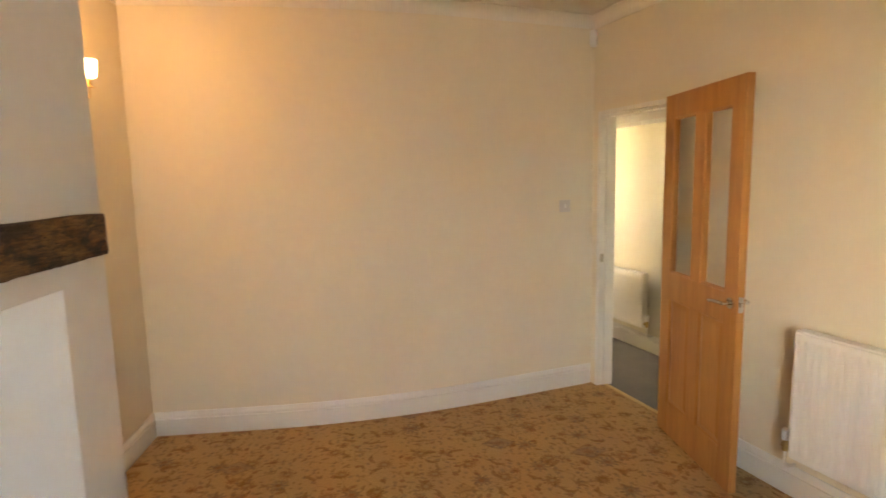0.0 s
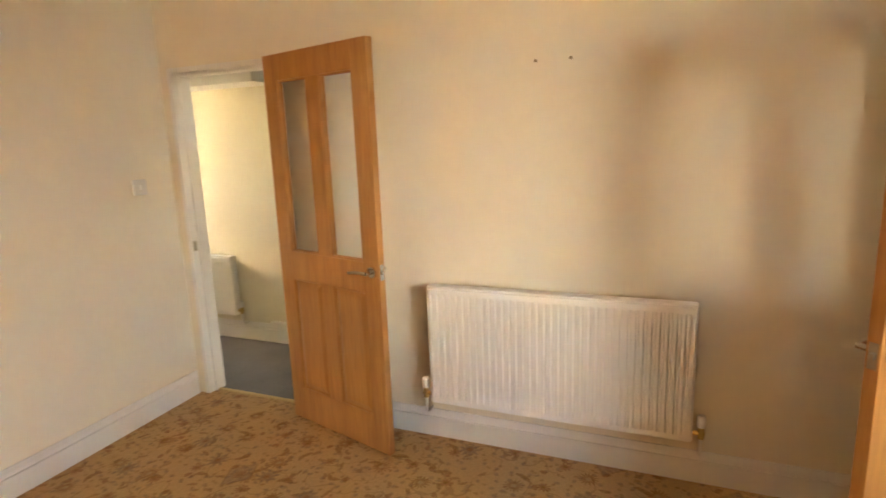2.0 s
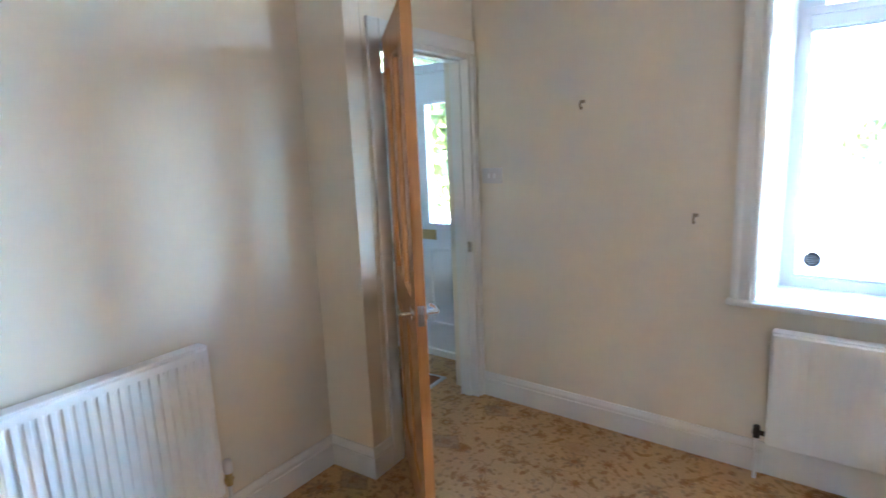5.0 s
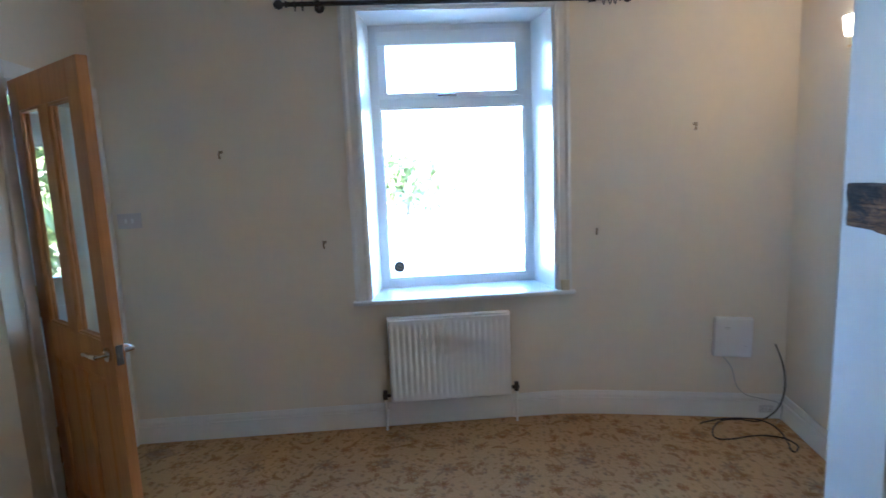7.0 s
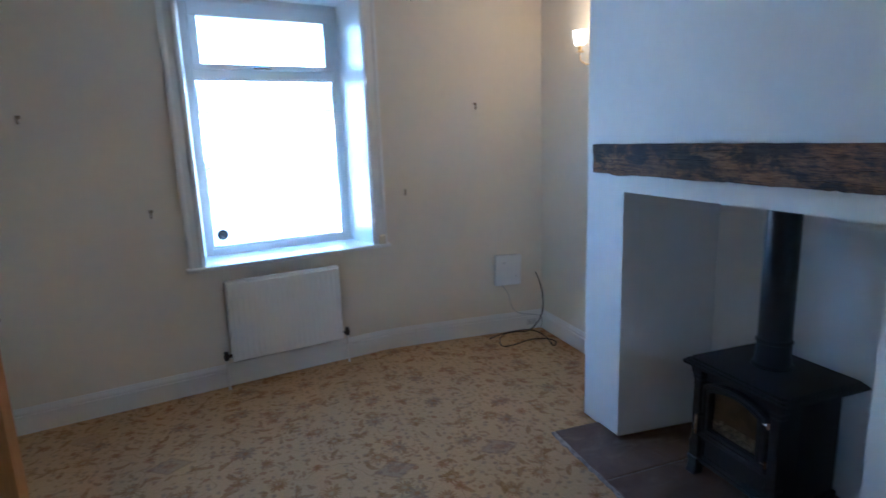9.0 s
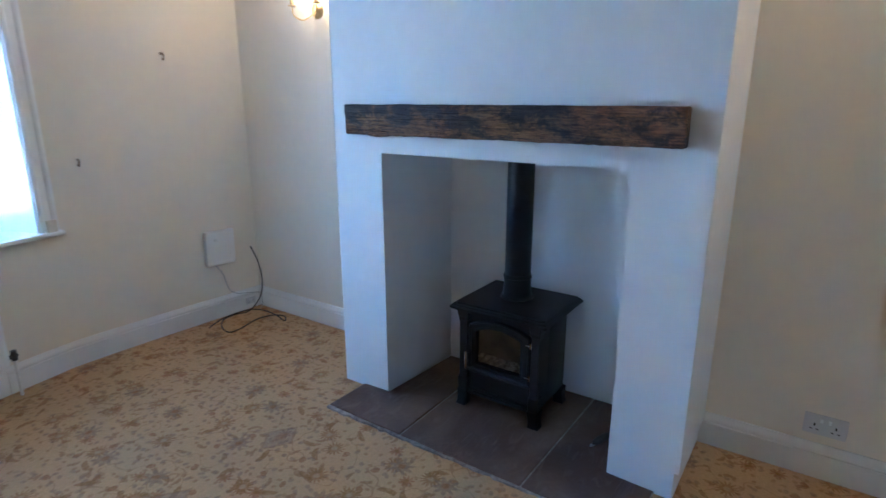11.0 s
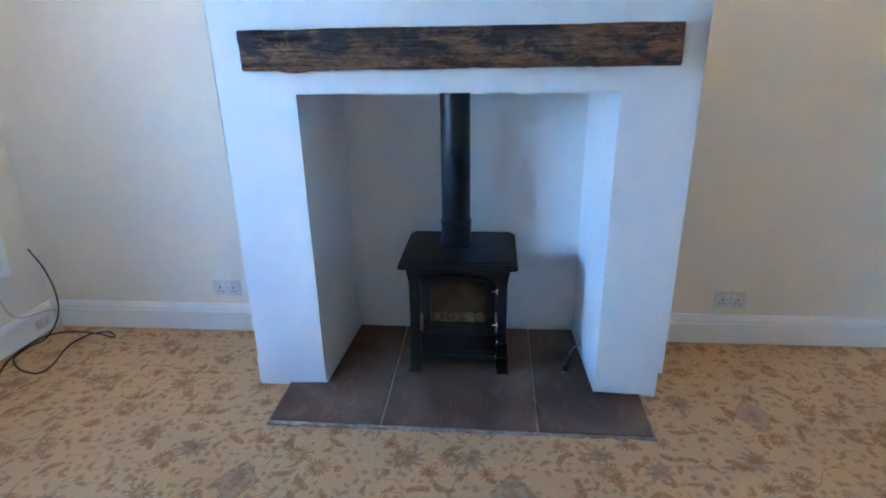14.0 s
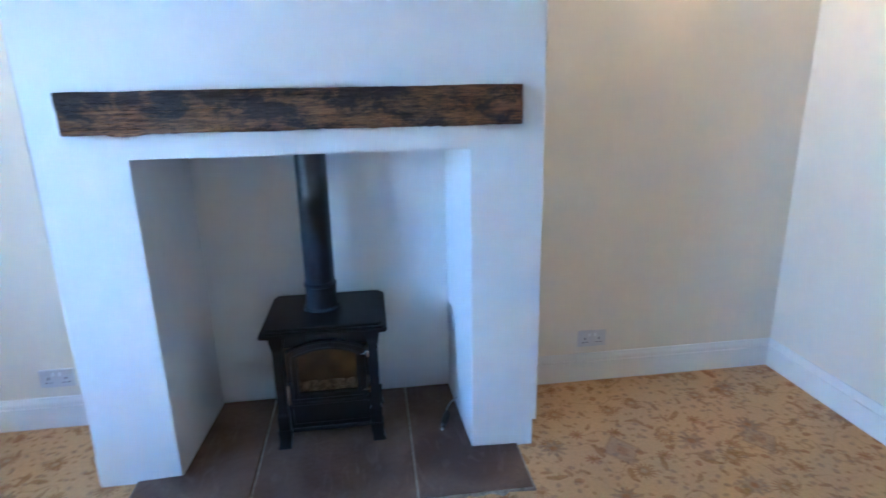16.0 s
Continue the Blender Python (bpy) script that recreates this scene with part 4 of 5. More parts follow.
# ---- heating ----
def radiator(name, m, w, h, ribs, label, valves, deep=0.009):
    """A panel radiator: x along it, y out of the wall, its foot at z = 0."""
    r = thing(name, m, label, "radiator")
    d0, d1 = 0.045, 0.105
    bm = bmesh.new()
    pitch = (w - 0.03) / ribs
    xs = [(-w / 2, d1 - 0.012), (-w / 2 + 0.004, d1 - 0.003), (-w / 2 + 0.015, d1)]
    for k in range(ribs):
        x = -w / 2 + 0.015 + k * pitch
        if k:
            xs += [(x + pitch * 0.02, d1)]
        xs += [(x + pitch * 0.30, d1), (x + pitch * 0.44, d1 - deep), (x + pitch * 0.74, d1 - deep), (x + pitch * 0.88, d1)]
    xs += [(w / 2 - 0.015, d1), (w / 2 - 0.004, d1 - 0.003), (w / 2, d1 - 0.012)]
    zs = [(0.0, 0, -0.010), (0.006, 0, -0.002), (0.030, 0, 0), (0.048, 1, 0), (h - 0.048, 1, 0), (h - 0.030, 0, 0), (h - 0.006, 0, -0.002), (h, 0, -0.010)]
    grid = []
    for z, low, off in zs:
        grid.append([bm.verts.new((x, (y if low else max(y, d1) if -w / 2 + 0.01 < x < w / 2 - 0.01 else y) + off, z)) for x, y in xs])
    for a, b in zip(grid, grid[1:]):
        for i in range(len(xs) - 1):
            bm.faces.new((a[i], a[i + 1], b[i + 1], b[i]))
    part("front_panel", bm, ENAMEL, r, smooth=True)
    bm = bmesh.new()
    box(bm, -w / 2 + 0.004, w / 2 - 0.004, d0, d1 - 0.014, 0.004, h - 0.004)
    part("core", bm, ENAMEL, r)
    bm = bmesh.new()
    box(bm, -w / 2 + 0.001, w / 2 - 0.001, d0 - 0.006, d1 - 0.010, h - 0.002, h + 0.008, bevel=0.003)
    part("top_grille", bm, ENAMEL, r)
    for s in (-1, 1):
        bm = bmesh.new()
        box(bm, s * (w / 2 - 0.001), s * (w / 2 + 0.004), d0 - 0.006, d1 - 0.012, 0.004, h + 0.006, bevel=0.002)
        part("side_panel", bm, ENAMEL, r)
    for s in (-0.35, 0.35):
        bm = bmesh.new()
        box(bm, s * w - 0.02, s * w + 0.02, 0.0, d0, 0.05, h - 0.05)
        part("wall_bracket", bm, ENAMEL, r)
    foot = m.translation.z
    for s, kind in valves:
        x = s * (w / 2 + 0.038)
        v = bmesh.new()
        rod(v, (s * (w / 2 + 0.002), 0.07, 0.035), (x, 0.07, 0.035), 0.011, 12)
        rod(v, (x, 0.07, 0.012), (x, 0.07, 0.065), 0.014, 12)
        rod(v, (x - 0.010 * s, 0.07, 0.035), (x + 0.016 * s, 0.07, 0.035), 0.010, 8)
        v = part("valve", v, PEWTER if kind == "lock" else BRASS, r, "small brass radiator valve", smooth=True)
        if kind == "head":
            bm = bmesh.new()
            lathe(bm, [(0.0, 0.065), (0.016, 0.065), (0.018, 0.075), (0.018, 0.112), (0.013, 0.118), (0.0, 0.118)], (x, 0.07, 0), 16)
            part("valve_cap", bm, PLASTIC, v, "white plastic valve cap", smooth=True)
        bm = bmesh.new()
        if foot > 0.2:
            tube(bm, [(x, 0.07, 0.015), (x, 0.07, -0.045), (x, 0.062, -0.066), (x, 0.04, -0.075), (x, 0.0, -0.076)], 0.0075, 10)
        else:
            rod(bm, (x, 0.07, 0.015), (x, 0.07, -foot), 0.0075, 10)
        part("pipe", bm, GLOSS, r, "white painted pipe", smooth=True)
    return r


# ---- fireplace ----
def mantel():
    bm = bmesh.new()
    ny, nz = 70, 8
    y0, y1, x0, x1, z0, z1 = 1.277, 2.772, 0.488, 0.546, 1.328, 1.462
    mid = ((x0 + x1) / 2, (y0 + y1) / 2, (z0 + z1) / 2)
    r = bmesh.ops.create_cube(bm, size=1.0)
    bmesh.ops.scale(bm, vec=(x1 - x0, y1 - y0, z1 - z0), verts=bm.verts)
    bmesh.ops.bevel(bm, geom=list(bm.edges), offset=0.007, segments=2, affect='EDGES', profile=0.5)
    for axis, n, lo, hi in ((1, ny, -(y1 - y0) / 2, (y1 - y0) / 2), (2, nz, -(z1 - z0) / 2, (z1 - z0) / 2)):
        for k in range(1, n):
            co, no = [0, 0, 0], [0, 0, 0]
            co[axis] = lo + (hi - lo) * k / n
            no[axis] = 1
            bmesh.ops.bisect_plane(bm, geom=list(bm.verts) + list(bm.edges) + list(bm.faces), plane_co=co, plane_no=no)
    for v in bm.verts:
        c = v.co.copy()
        front = c.x > 0
        n1 = noise.noise(Vector((c.x * 6, c.y * 7, c.z * 9 + 3)))
        n2 = noise.noise(Vector((c.x * 30, c.y * 22, c.z * 60)))
        if front:
            v.co.x += 0.007 * n1 + 0.0025 * n2
        if c.z < -0.05:
            v.co.z += 0.004 * noise.noise(Vector((c.y * 5, 5, c.x * 8))) + 0.004 * noise.noise(Vector((c.y * 41, 1, 0)))
            if -0.62 < c.y < -0.50:
                v.co.z -= 0.008 * math.sin((c.y + 0.62) / 0.12 * math.pi)
        if c.z > 0.05:
            v.co.z += 0.003 * noise.noise(Vector((c.y * 6, 11, 0))) + 0.0015 * n2
        if abs(c.y) > 0.73:
            v.co.y += 0.003 * noise.noise(Vector((c.x * 9, 4, c.z * 12)))
    ob = new("mantel_beam", to_mesh("mantel_beam", bm, BEAM, True))
    ob.matrix_world = pose(*mid)
    tagged(ob, "rough old dark timber mantel beam on the chimney breast", "mantelpiece", kind="thing")


def hearth():
    h = thing("hearth", pose(0, 0, 0), "brown stone slab hearth with pale mortar joints", "hearth", kind="structure")
    top = 0.016
    bm = bmesh.new()
    lip = [(0.766 + 0.018 * noise.noise(Vector((2, k * 0.61, 0))) + 0.009 * noise.noise(Vector((7, k * 1.7, 0))), 1.279 + 1.506 * k / 60) for k in range(61)]
    prism(bm, [(-0.05, 1.478), (0.478, 1.45), (0.484, 1.279)] + lip + [(0.486, 2.785), (0.478, 2.592), (-0.05, 2.572)], 0.0, top - 0.006)
    part("mortar_bed", bm, MORTAR, h)
    j1f, j1b, j2f, j2b = 1.735, 1.725, 2.345, 2.352
    slabs = ([(-0.05, 1.478), (0.480, 1.449), (0.489, 1.449), (0.489, 1.285), (0.745, 1.283), (0.752, j1f - 0.004), (-0.05, j1b - 0.004)],
             [(-0.05, j1b + 0.004), (0.752, j1f + 0.004), (0.756, j2f - 0.004), (-0.05, j2b - 0.004)],
             [(-0.05, j2b + 0.004), (0.756, j2f + 0.004), (0.758, 2.775), (0.490, 2.782), (0.490, 2.594), (0.480, 2.594), (-0.05, 2.573)])
    for o in slabs:
        worn = []
        for i, (x, y) in enumerate(o):
            x2, y2 = o[(i + 1) % len(o)]
            k = max(1, int(math.hypot(x2 - x, y2 - y) / 0.04)) if min(x, x2) > 0.6 else 1
            for j in range(k):
                w = (0.006 * noise.noise(Vector((x * 9, (y + (y2 - y) * j / k) * 14, 3))) if j else 0.0)
                worn.append((x + (x2 - x) * j / k + w, y + (y2 - y) * j / k))
        bm = bmesh.new()
        prism(bm, worn, 0.002, top)
        up = [e for e in bm.edges if all(v.co.z > top - 1e-4 for v in e.verts)]
        bmesh.ops.bevel(bm, geom=up, offset=0.005, segments=2, affect='EDGES', profile=0.5)
        part("stone_slab", bm, STONE, h)


def arch_outline(y0, y1, z0, spring, rise, n=14):
    """Points round an opening with a low arched head, as (y, z)."""
    pts = [(y0, z0), (y1, z0), (y1, spring)]
    for k in range(1, n):
        t = k / n
        y = y1 + (y0 - y1) * t
        pts.append((y, spring + rise * math.sin(math.pi * t) ** 0.8))
    pts.append((y0, spring))
    return pts


def ring(bm, outer, inner, x0, x1):
    """A flat frame between two outlines of (y, z), from x0 (back) to x1 (front)."""
    n = len(outer)
    vs = [[bm.verts.new((x, y, z)) for y, z in o] for o, x in ((outer, x1), (inner, x1), (outer, x0), (inner, x0))]
    for i in range(n):
        j = (i + 1) % n
        bm.faces.new((vs[0][i], vs[0][j], vs[1][j], vs[1][i]))
        bm.faces.new((vs[2][i], vs[2][j], vs[3][j], vs[3][i]))
        bm.faces.new((vs[0][i], vs[0][j], vs[2][j], vs[2][i]))
        bm.faces.new((vs[1][i], vs[1][j], vs[3][j], vs[3][i]))
    return bm


def stove():
    """A small cast-iron stove: x is out of the fireplace, y along the wall, z = 0 on the hearth."""
    s = thing("wood_stove", pose(0.0, 2.018, 0.016), "small matt black cast-iron wood stove standing on the hearth", "stove")
    xb, xf = 0.045, 0.365
    hw = 0.192
    # fire box with an opening behind the door
    bm = bmesh.new()
    box(bm, xb, xf - 0.10, -hw, hw, 0.075, 0.50, bevel=0.006)
    part("body", bm, STOVE, s, smooth=True)
    for sy in (-1, 1):
        bm = bmesh.new()
        box(bm, xf - 0.12, xf - 0.006, sy * (hw - 0.018), sy * hw, 0.075, 0.50, bevel=0.004)
        part("side_plate", bm, STOVE, s)
        # corner pilaster with its cap, foot and flared leg
        bm = bmesh.new()
        y = sy * (hw - 0.012)
        prof = [(0.025, 0.080), (0.027, 0.125), (0.027, 0.150), (0.0215, 0.160), (0.0210, 0.44), (0.025, 0.452), (0.025, 0.462), (0.029, 0.475), (0.031, 0.497)]
        lathe(bm, [(r * 1.25, z) for r, z in prof], (xf - 0.012, y, 0), 4)
        bmesh.ops.rotate(bm, cent=(xf - 0.012, y, 0), matrix=Matrix.Rotation(radians(45), 3, 'Z'), verts=bm.verts)
        bmesh.ops.bevel(bm, geom=[e for e in bm.edges], offset=0.002, segments=1, affect='EDGES')
        part("pilaster", bm, STOVE, s)
        for x, sx in ((xf - 0.012, 1), (xb + 0.03, -1)):
            bm = bmesh.new()
            rows = [(0.085, 0.028, 0.0), (0.070, 0.027, 0.0), (0.045, 0.024, 0.001), (0.020, 0.023, 0.004), (0.0, 0.026, 0.007)]
            prev = None
            for z, r, off in rows:
                cx, cy = x + sx * off * 0.7, y + sy * off
                vs = [bm.verts.new((cx + a * r, cy + b * r, z)) for a, b in ((-1, -1), (1, -1), (1, 1), (-1, 1))]
                if prev:
                    for i in range(4):
                        bm.faces.new((prev[i], prev[(i + 1) % 4], vs[(i + 1) % 4], vs[i]))
                else:
                    bm.faces.new(vs)
                prev = vs
            bm.faces.new(prev)
            bmesh.ops.bevel(bm, geom=list(bm.edges), offset=0.003, segments=1, affect='EDGES')
            part("leg", bm, STOVE, s)
    # moulded top plate in three steps with cut corners
    def plate(x0, x1, w, z0, z1, cut):
        return [(x0, -w), (x1 - cut, -w), (x1, -w + cut), (x1, w - cut), (x1 - cut, w), (x0, w)], z0, z1
    for n, (o, z0, z1) in zip(("top_plate_moulding", "top_plate_rim", "top_plate_bead", "top_plate"), (plate(xb - 0.06, xf + 0.022, hw + 0.028, 0.498, 0.508, 0.006), plate(xb - 0.075, xf + 0.040, hw + 0.046, 0.508, 0.522, 0.008),
                      plate(xb - 0.068, xf + 0.032, hw + 0.038, 0.522, 0.530, 0.010), plate(xb - 0.058, xf + 0.018, hw + 0.026, 0.530, 0.540, 0.014))):
        top = bmesh.new()
        prism(top, o, z0, z1)
        bmesh.ops.bevel(top, geom=[e for e in top.edges if abs(e.verts[0].co.z - e.verts[1].co.z) < 1e-5], offset=0.003, segments=2, affect='EDGES')
        part(n, top, STOVE, s, smooth=True)
    # front frame round the door, and the lower apron
    bm = bmesh.new()
    box(bm, xf - 0.050, xf - 0.024, -hw + 0.010, hw - 0.010, 0.441, 0.498)
    part("front_head", bm, STOVE, s)
    bm = bmesh.new()
    box(bm, xf - 0.05, xf + 0.004, -hw + 0.016, hw - 0.016, 0.190, 0.205, bevel=0.004)
    part("ledge", bm, STOVE, s)
    bm = bmesh.new()
    box(bm, xf - 0.04, xf - 0.012, -hw + 0.02, hw - 0.02, 0.078, 0.190, bevel=0.003)
    ring(bm, [(-0.150, 0.092), (0.150, 0.092), (0.150, 0.184), (-0.150, 0.184)], [(-0.142, 0.100), (0.142, 0.100), (0.142, 0.176), (-0.142, 0.176)], xf - 0.014, xf - 0.007)
    ap = part("ash_apron", bm, STOVE, s)
    bm = bmesh.new()
    box(bm, xf - 0.045, xf - 0.001, -hw + 0.018, hw - 0.018, 0.064, 0.080, bevel=0.004)
    part("bottom_rail", bm, STOVE, s)
    # door with its arched head
    door = bmesh.new()
    ring(door, arch_outline(-0.150, 0.150, 0.206, 0.432, 0.038), arch_outline(-0.112, 0.112, 0.240, 0.408, 0.030), xf - 0.022, xf + 0.004)
    ring(door, arch_outline(-0.146, 0.146, 0.210, 0.429, 0.037), arch_outline(-0.134, 0.134, 0.222, 0.420, 0.034), xf + 0.003, xf + 0.010)
    ring(door, arch_outline(-0.122, 0.122, 0.231, 0.414, 0.031), arch_outline(-0.112, 0.112, 0.240, 0.408, 0.030), xf + 0.003, xf + 0.009)
    door = part("fire_door", door, STOVE, s, "arched cast door", smooth=False)
    gl = bmesh.new()
    o = arch_outline(-0.114, 0.114, 0.238, 0.409, 0.031)
    f0 = [gl.verts.new((xf - 0.012, y, z)) for y, z in o]
    f1 = [gl.verts.new((xf - 0.008, y, z)) for y, z in o]
    gl.faces.new(f0)
    gl.faces.new(f1)
    for i in range(len(o)):
        gl.faces.new((f0[i], f0[(i + 1) % len(o)], f1[(i + 1) % len(o)], f1[i]))
    p = part("door_glass", gl, STOVE_GLASS, door, "smoke-stained stove glass")
    p.visible_shadow = False
    for z in (0.245, 0.405):
        bm = bmesh.new()
        rod(bm, (xf + 0.006, 0.158, z - 0.013), (xf + 0.006, 0.158, z + 0.013), 0.0058, 12)
        rod(bm, (xf + 0.010, 0.138, z), (xf + 0.010, 0.158, z), 0.0034, 8)
        part("hinge", bm, STEEL, door, smooth=True)
    bm = bmesh.new()
    rod(bm, (xf + 0.004, -0.140, 0.300), (xf + 0.034, -0.146, 0.300), 0.007, 10)
    part("latch", bm, STOVE, door, smooth=True)
    bm = bmesh.new()
    lathe(bm, [(0.0, 0.215), (0.0068, 0.217), (0.0084, 0.235), (0.0072, 0.29), (0.005, 0.305), (0.0, 0.306)], (xf + 0.034, -0.147, 0), 14)
    part("door_handle", bm, STEEL, door, "bright steel spiral handle", smooth=True)
    # sooty lining and ash inside
    bm = bmesh.new()
    box(bm, xf - 0.098, xf - 0.090, -hw + 0.02, hw - 0.02, 0.12, 0.49)
    part("fire_back", bm, SOOT, s)
    bm = bmesh.new()
    nx, ny = 6, 24
    g = [[bm.verts.new((xf - 0.09 + 0.065 * i / nx, -0.16 + 0.32 * k / ny, 0.252 + 0.016 * noise.noise(Vector((i * 0.7, k * 0.5, 2))) - 0.02 * i / nx)) for k in range(ny + 1)] for i in range(nx + 1)]
    for i in range(nx):
        for k in range(ny):
            bm.faces.new((g[i][k], g[i + 1][k], g[i + 1][k + 1], g[i][k + 1]))
    part("ash_bed", bm, mat("pale_ash", (0.46, 0.38, 0.28), 0.95, grain=0.6, grain_scale=48, stain=0.6, stain_scale=12), s, "pale ash behind the glass", smooth=True)
    for ob in s.children_recursive:
        for v in ob.data.vertices:
            v.co.y *= 1.055
    # flue pipe with its collar and joint rings
    cx = 0.155
    bm = bmesh.new()
    lathe(bm, [(0.080, 0.538), (0.080, 0.546), (0.070, 0.552), (0.0655, 0.60), (0.0655, 0.640), (0.069, 0.642), (0.069, 0.650), (0.064, 0.654), (0.064, 0.66)], (cx, -0.018, 0), 32)
    part("flue_collar", bm, STOVE, s, smooth=True)
    bm = bmesh.new()
    lathe(bm, [(0.0625, 0.655), (0.0625, 1.245)], (cx, -0.018, 0), 36)
    part("flue_pipe", bm, STOVE, s, "black enamelled flue pipe", smooth=True)


def sconce(name, y):
    """A two-armed brass wall light with frosted glass shades, alight."""
    s = thing(name, pose(0.0, y, 1.985), "two-armed brass wall light with lit frosted glass shades", "wall light", "alcove wall lights")
    bm = bmesh.new()
    lathe(bm, [(0.0, 0.0), (0.045, 0.0), (0.045, 0.006), (0.030, 0.014), (0.014, 0.022), (0.0, 0.026)], seg=24)
    bmesh.ops.rotate(bm, cent=(0, 0, 0), matrix=Matrix.Rotation(radians(90), 3, 'Y'), verts=bm.verts)
    part("back_plate", bm, BRASS, s, smooth=True)
    for k in (-1, 1):
        bm = bmesh.new()
        tube(bm, [(0.02, 0, 0.0), (0.045, k * 0.018, -0.035), (0.075, k * 0.055, -0.055), (0.100, k * 0.092, -0.030), (0.105, k * 0.100, 0.02)], 0.0045, 8)
        arm = part("arm", bm, BRASS, s, smooth=True)
        bm = bmesh.new()
        lathe(bm, [(0.0, 0.018), (0.024, 0.020), (0.026, 0.024), (0.012, 0.030), (0.012, 0.058), (0.016, 0.062), (0.016, 0.068), (0.0, 0.068)], (0.105, k * 0.100, 0), 18)
        part("lamp_cup", bm, BRASS, arm, smooth=True)
        bm = bmesh.new()
        prof = [(0.016, 0.062), (0.032, 0.069), (0.037, 0.085), (0.038, 0.115), (0.043, 0.148), (0.040, 0.148), (0.035, 0.115), (0.034, 0.087), (0.029, 0.073), (0.014, 0.066)]
        lathe(bm, prof, (0.105, k * 0.100, 0), 24)
        part("shade", bm, SHADE_GLOW, arm, "lit frosted glass tulip shade", smooth=True)
    lamp = new(name + "_bulb", bpy.data.lights.new(name + "_bulb", 'POINT'))
    lamp.data.energy = 0.10
    lamp.data.color = (1.0, 0.60, 0.28)
    lamp.data.shadow_soft_size = 0.05
    lamp.location = (0.17, y, 2.22)


def curtain_pole():
    p = thing("curtain_pole", FRONT @ pose(0, 0.085, 2.462), "dark pewter curtain pole with ball finials and a few rings", "curtain pole")
    bm = bmesh.new()
    rod(bm, (-0.40, 0, 0), (1.45, 0, 0), 0.0125, 16)
    part("pole", bm, PEWTER, p, smooth=True)
    for x, k in ((-0.40, -1), (1.45, 1)):
        bm = bmesh.new()
        lathe(bm, [(0.0, -0.012), (0.017, -0.010), (0.017, 0.0), (0.010, 0.004), (0.010, 0.010), (0.019, 0.018), (0.0255, 0.032), (0.0255, 0.040), (0.019, 0.054), (0.008, 0.062), (0.0, 0.064)], seg=18)
        bmesh.ops.transform(bm, matrix=pose(x, 0, 0, 0, 90 * k, 0), verts=bm.verts)
        part("finial", bm, PEWTER, p, smooth=True)
    for x in (-0.24, 1.28):
        bm = bmesh.new()
        rod(bm, (x, -0.085, 0), (x, 0, 0), 0.008, 10)
        rod(bm, (x, -0.085, 0), (x, -0.079, 0), 0.028, 18)
        rod(bm, (x - 0.012, 0, 0), (x + 0.012, 0, 0), 0.019, 16)
        part("bracket", bm, PEWTER, p, smooth=True)
    for x in (-0.335, -0.30, -0.365, 1.36, 1.40):
        bm = bmesh.new()
        pts = [(x, 0.020 * math.cos(a), -0.006 + 0.022 * math.sin(a)) for a in [2 * math.pi * k / 12 for k in range(13)]]
        tube(bm, pts, 0.0032, 6)
        rod(bm, (x, 0, -0.028), (x, 0, -0.036), 0.004, 8)
        part("ring", bm, PEWTER, p, smooth=True)


# ---- small fittings ----
def wall_socket(name, m, label):
    """A double socket: x along the wall, y out of it, its centre at the origin."""
    s = thing(name, m, label, "wall socket", "double sockets")
    bm = bmesh.new()
    box(bm, -0.073, 0.073, 0.0, 0.010, -0.043, 0.043, bevel=0.003)
    part("face_plate", bm, mat_once("socket_plate"), s)
    for x in (-0.036, 0.036):
        bm = bmesh.new()
        box(bm, x - 0.003, x + 0.003, 0.0095, 0.0106, -0.006, 0.006)
        box(bm, x - 0.015, x - 0.006, 0.0095, 0.0106, -0.022, -0.018)
        box(bm, x + 0.006, x + 0.015, 0.0095, 0.0106, -0.022, -0.018)
        part("pin_hole", bm, DARK, s)
    for x in (-0.014, 0.014):
        bm = bmesh.new()
        box(bm, x - 0.005, x + 0.005, 0.009, 0.0135, 0.012, 0.028, bevel=0.001)
        part("rocker", bm, PLASTIC, s)
    return s


SHARED = {}


def mat_once(name):
    if name not in SHARED:
        SHARED[name] = mat(name, (0.64, 0.62, 0.59), 0.4, stain=0.02, stain_scale=10)
    return SHARED[name]


def light_switch(m, w, label):
    s = thing("light_switch", m, label, "light switch")
    bm = bmesh.new()
    box(bm, -w / 2, w / 2, 0.0, 0.009, -0.043, 0.043, bevel=0.003)
    part("face_plate", bm, mat_once("socket_plate"), s)
    for x in ((0.0,) if w < 0.1 else (-0.018, 0.018)):
        bm = bmesh.new()
        box(bm, x - 0.006, x + 0.006, 0.008, 0.014, -0.013, 0.013, bevel=0.002)
        part("rocker", bm, PLASTIC, s)


def curtain_hook(m):
    """A small brass tie-back hook on a screw plate."""
    bm = bmesh.new()
    box(bm, -0.012, 0.012, 0.0, 0.004, -0.008, 0.008, bevel=0.0015)
    tube(bm, [(0, 0.002, 0), (0, 0.022, -0.002), (0.002, 0.030, -0.016), (0.002, 0.022, -0.034), (0.002, 0.010, -0.029)], 0.0052, 8)
    ob = new("tieback_hook", to_mesh("tieback_hook", bm, BRONZE, True))
    ob.matrix_world = m
    tagged(ob, "small tarnished brass hook screwed to the wall", "hook", "wall hooks", "thing")


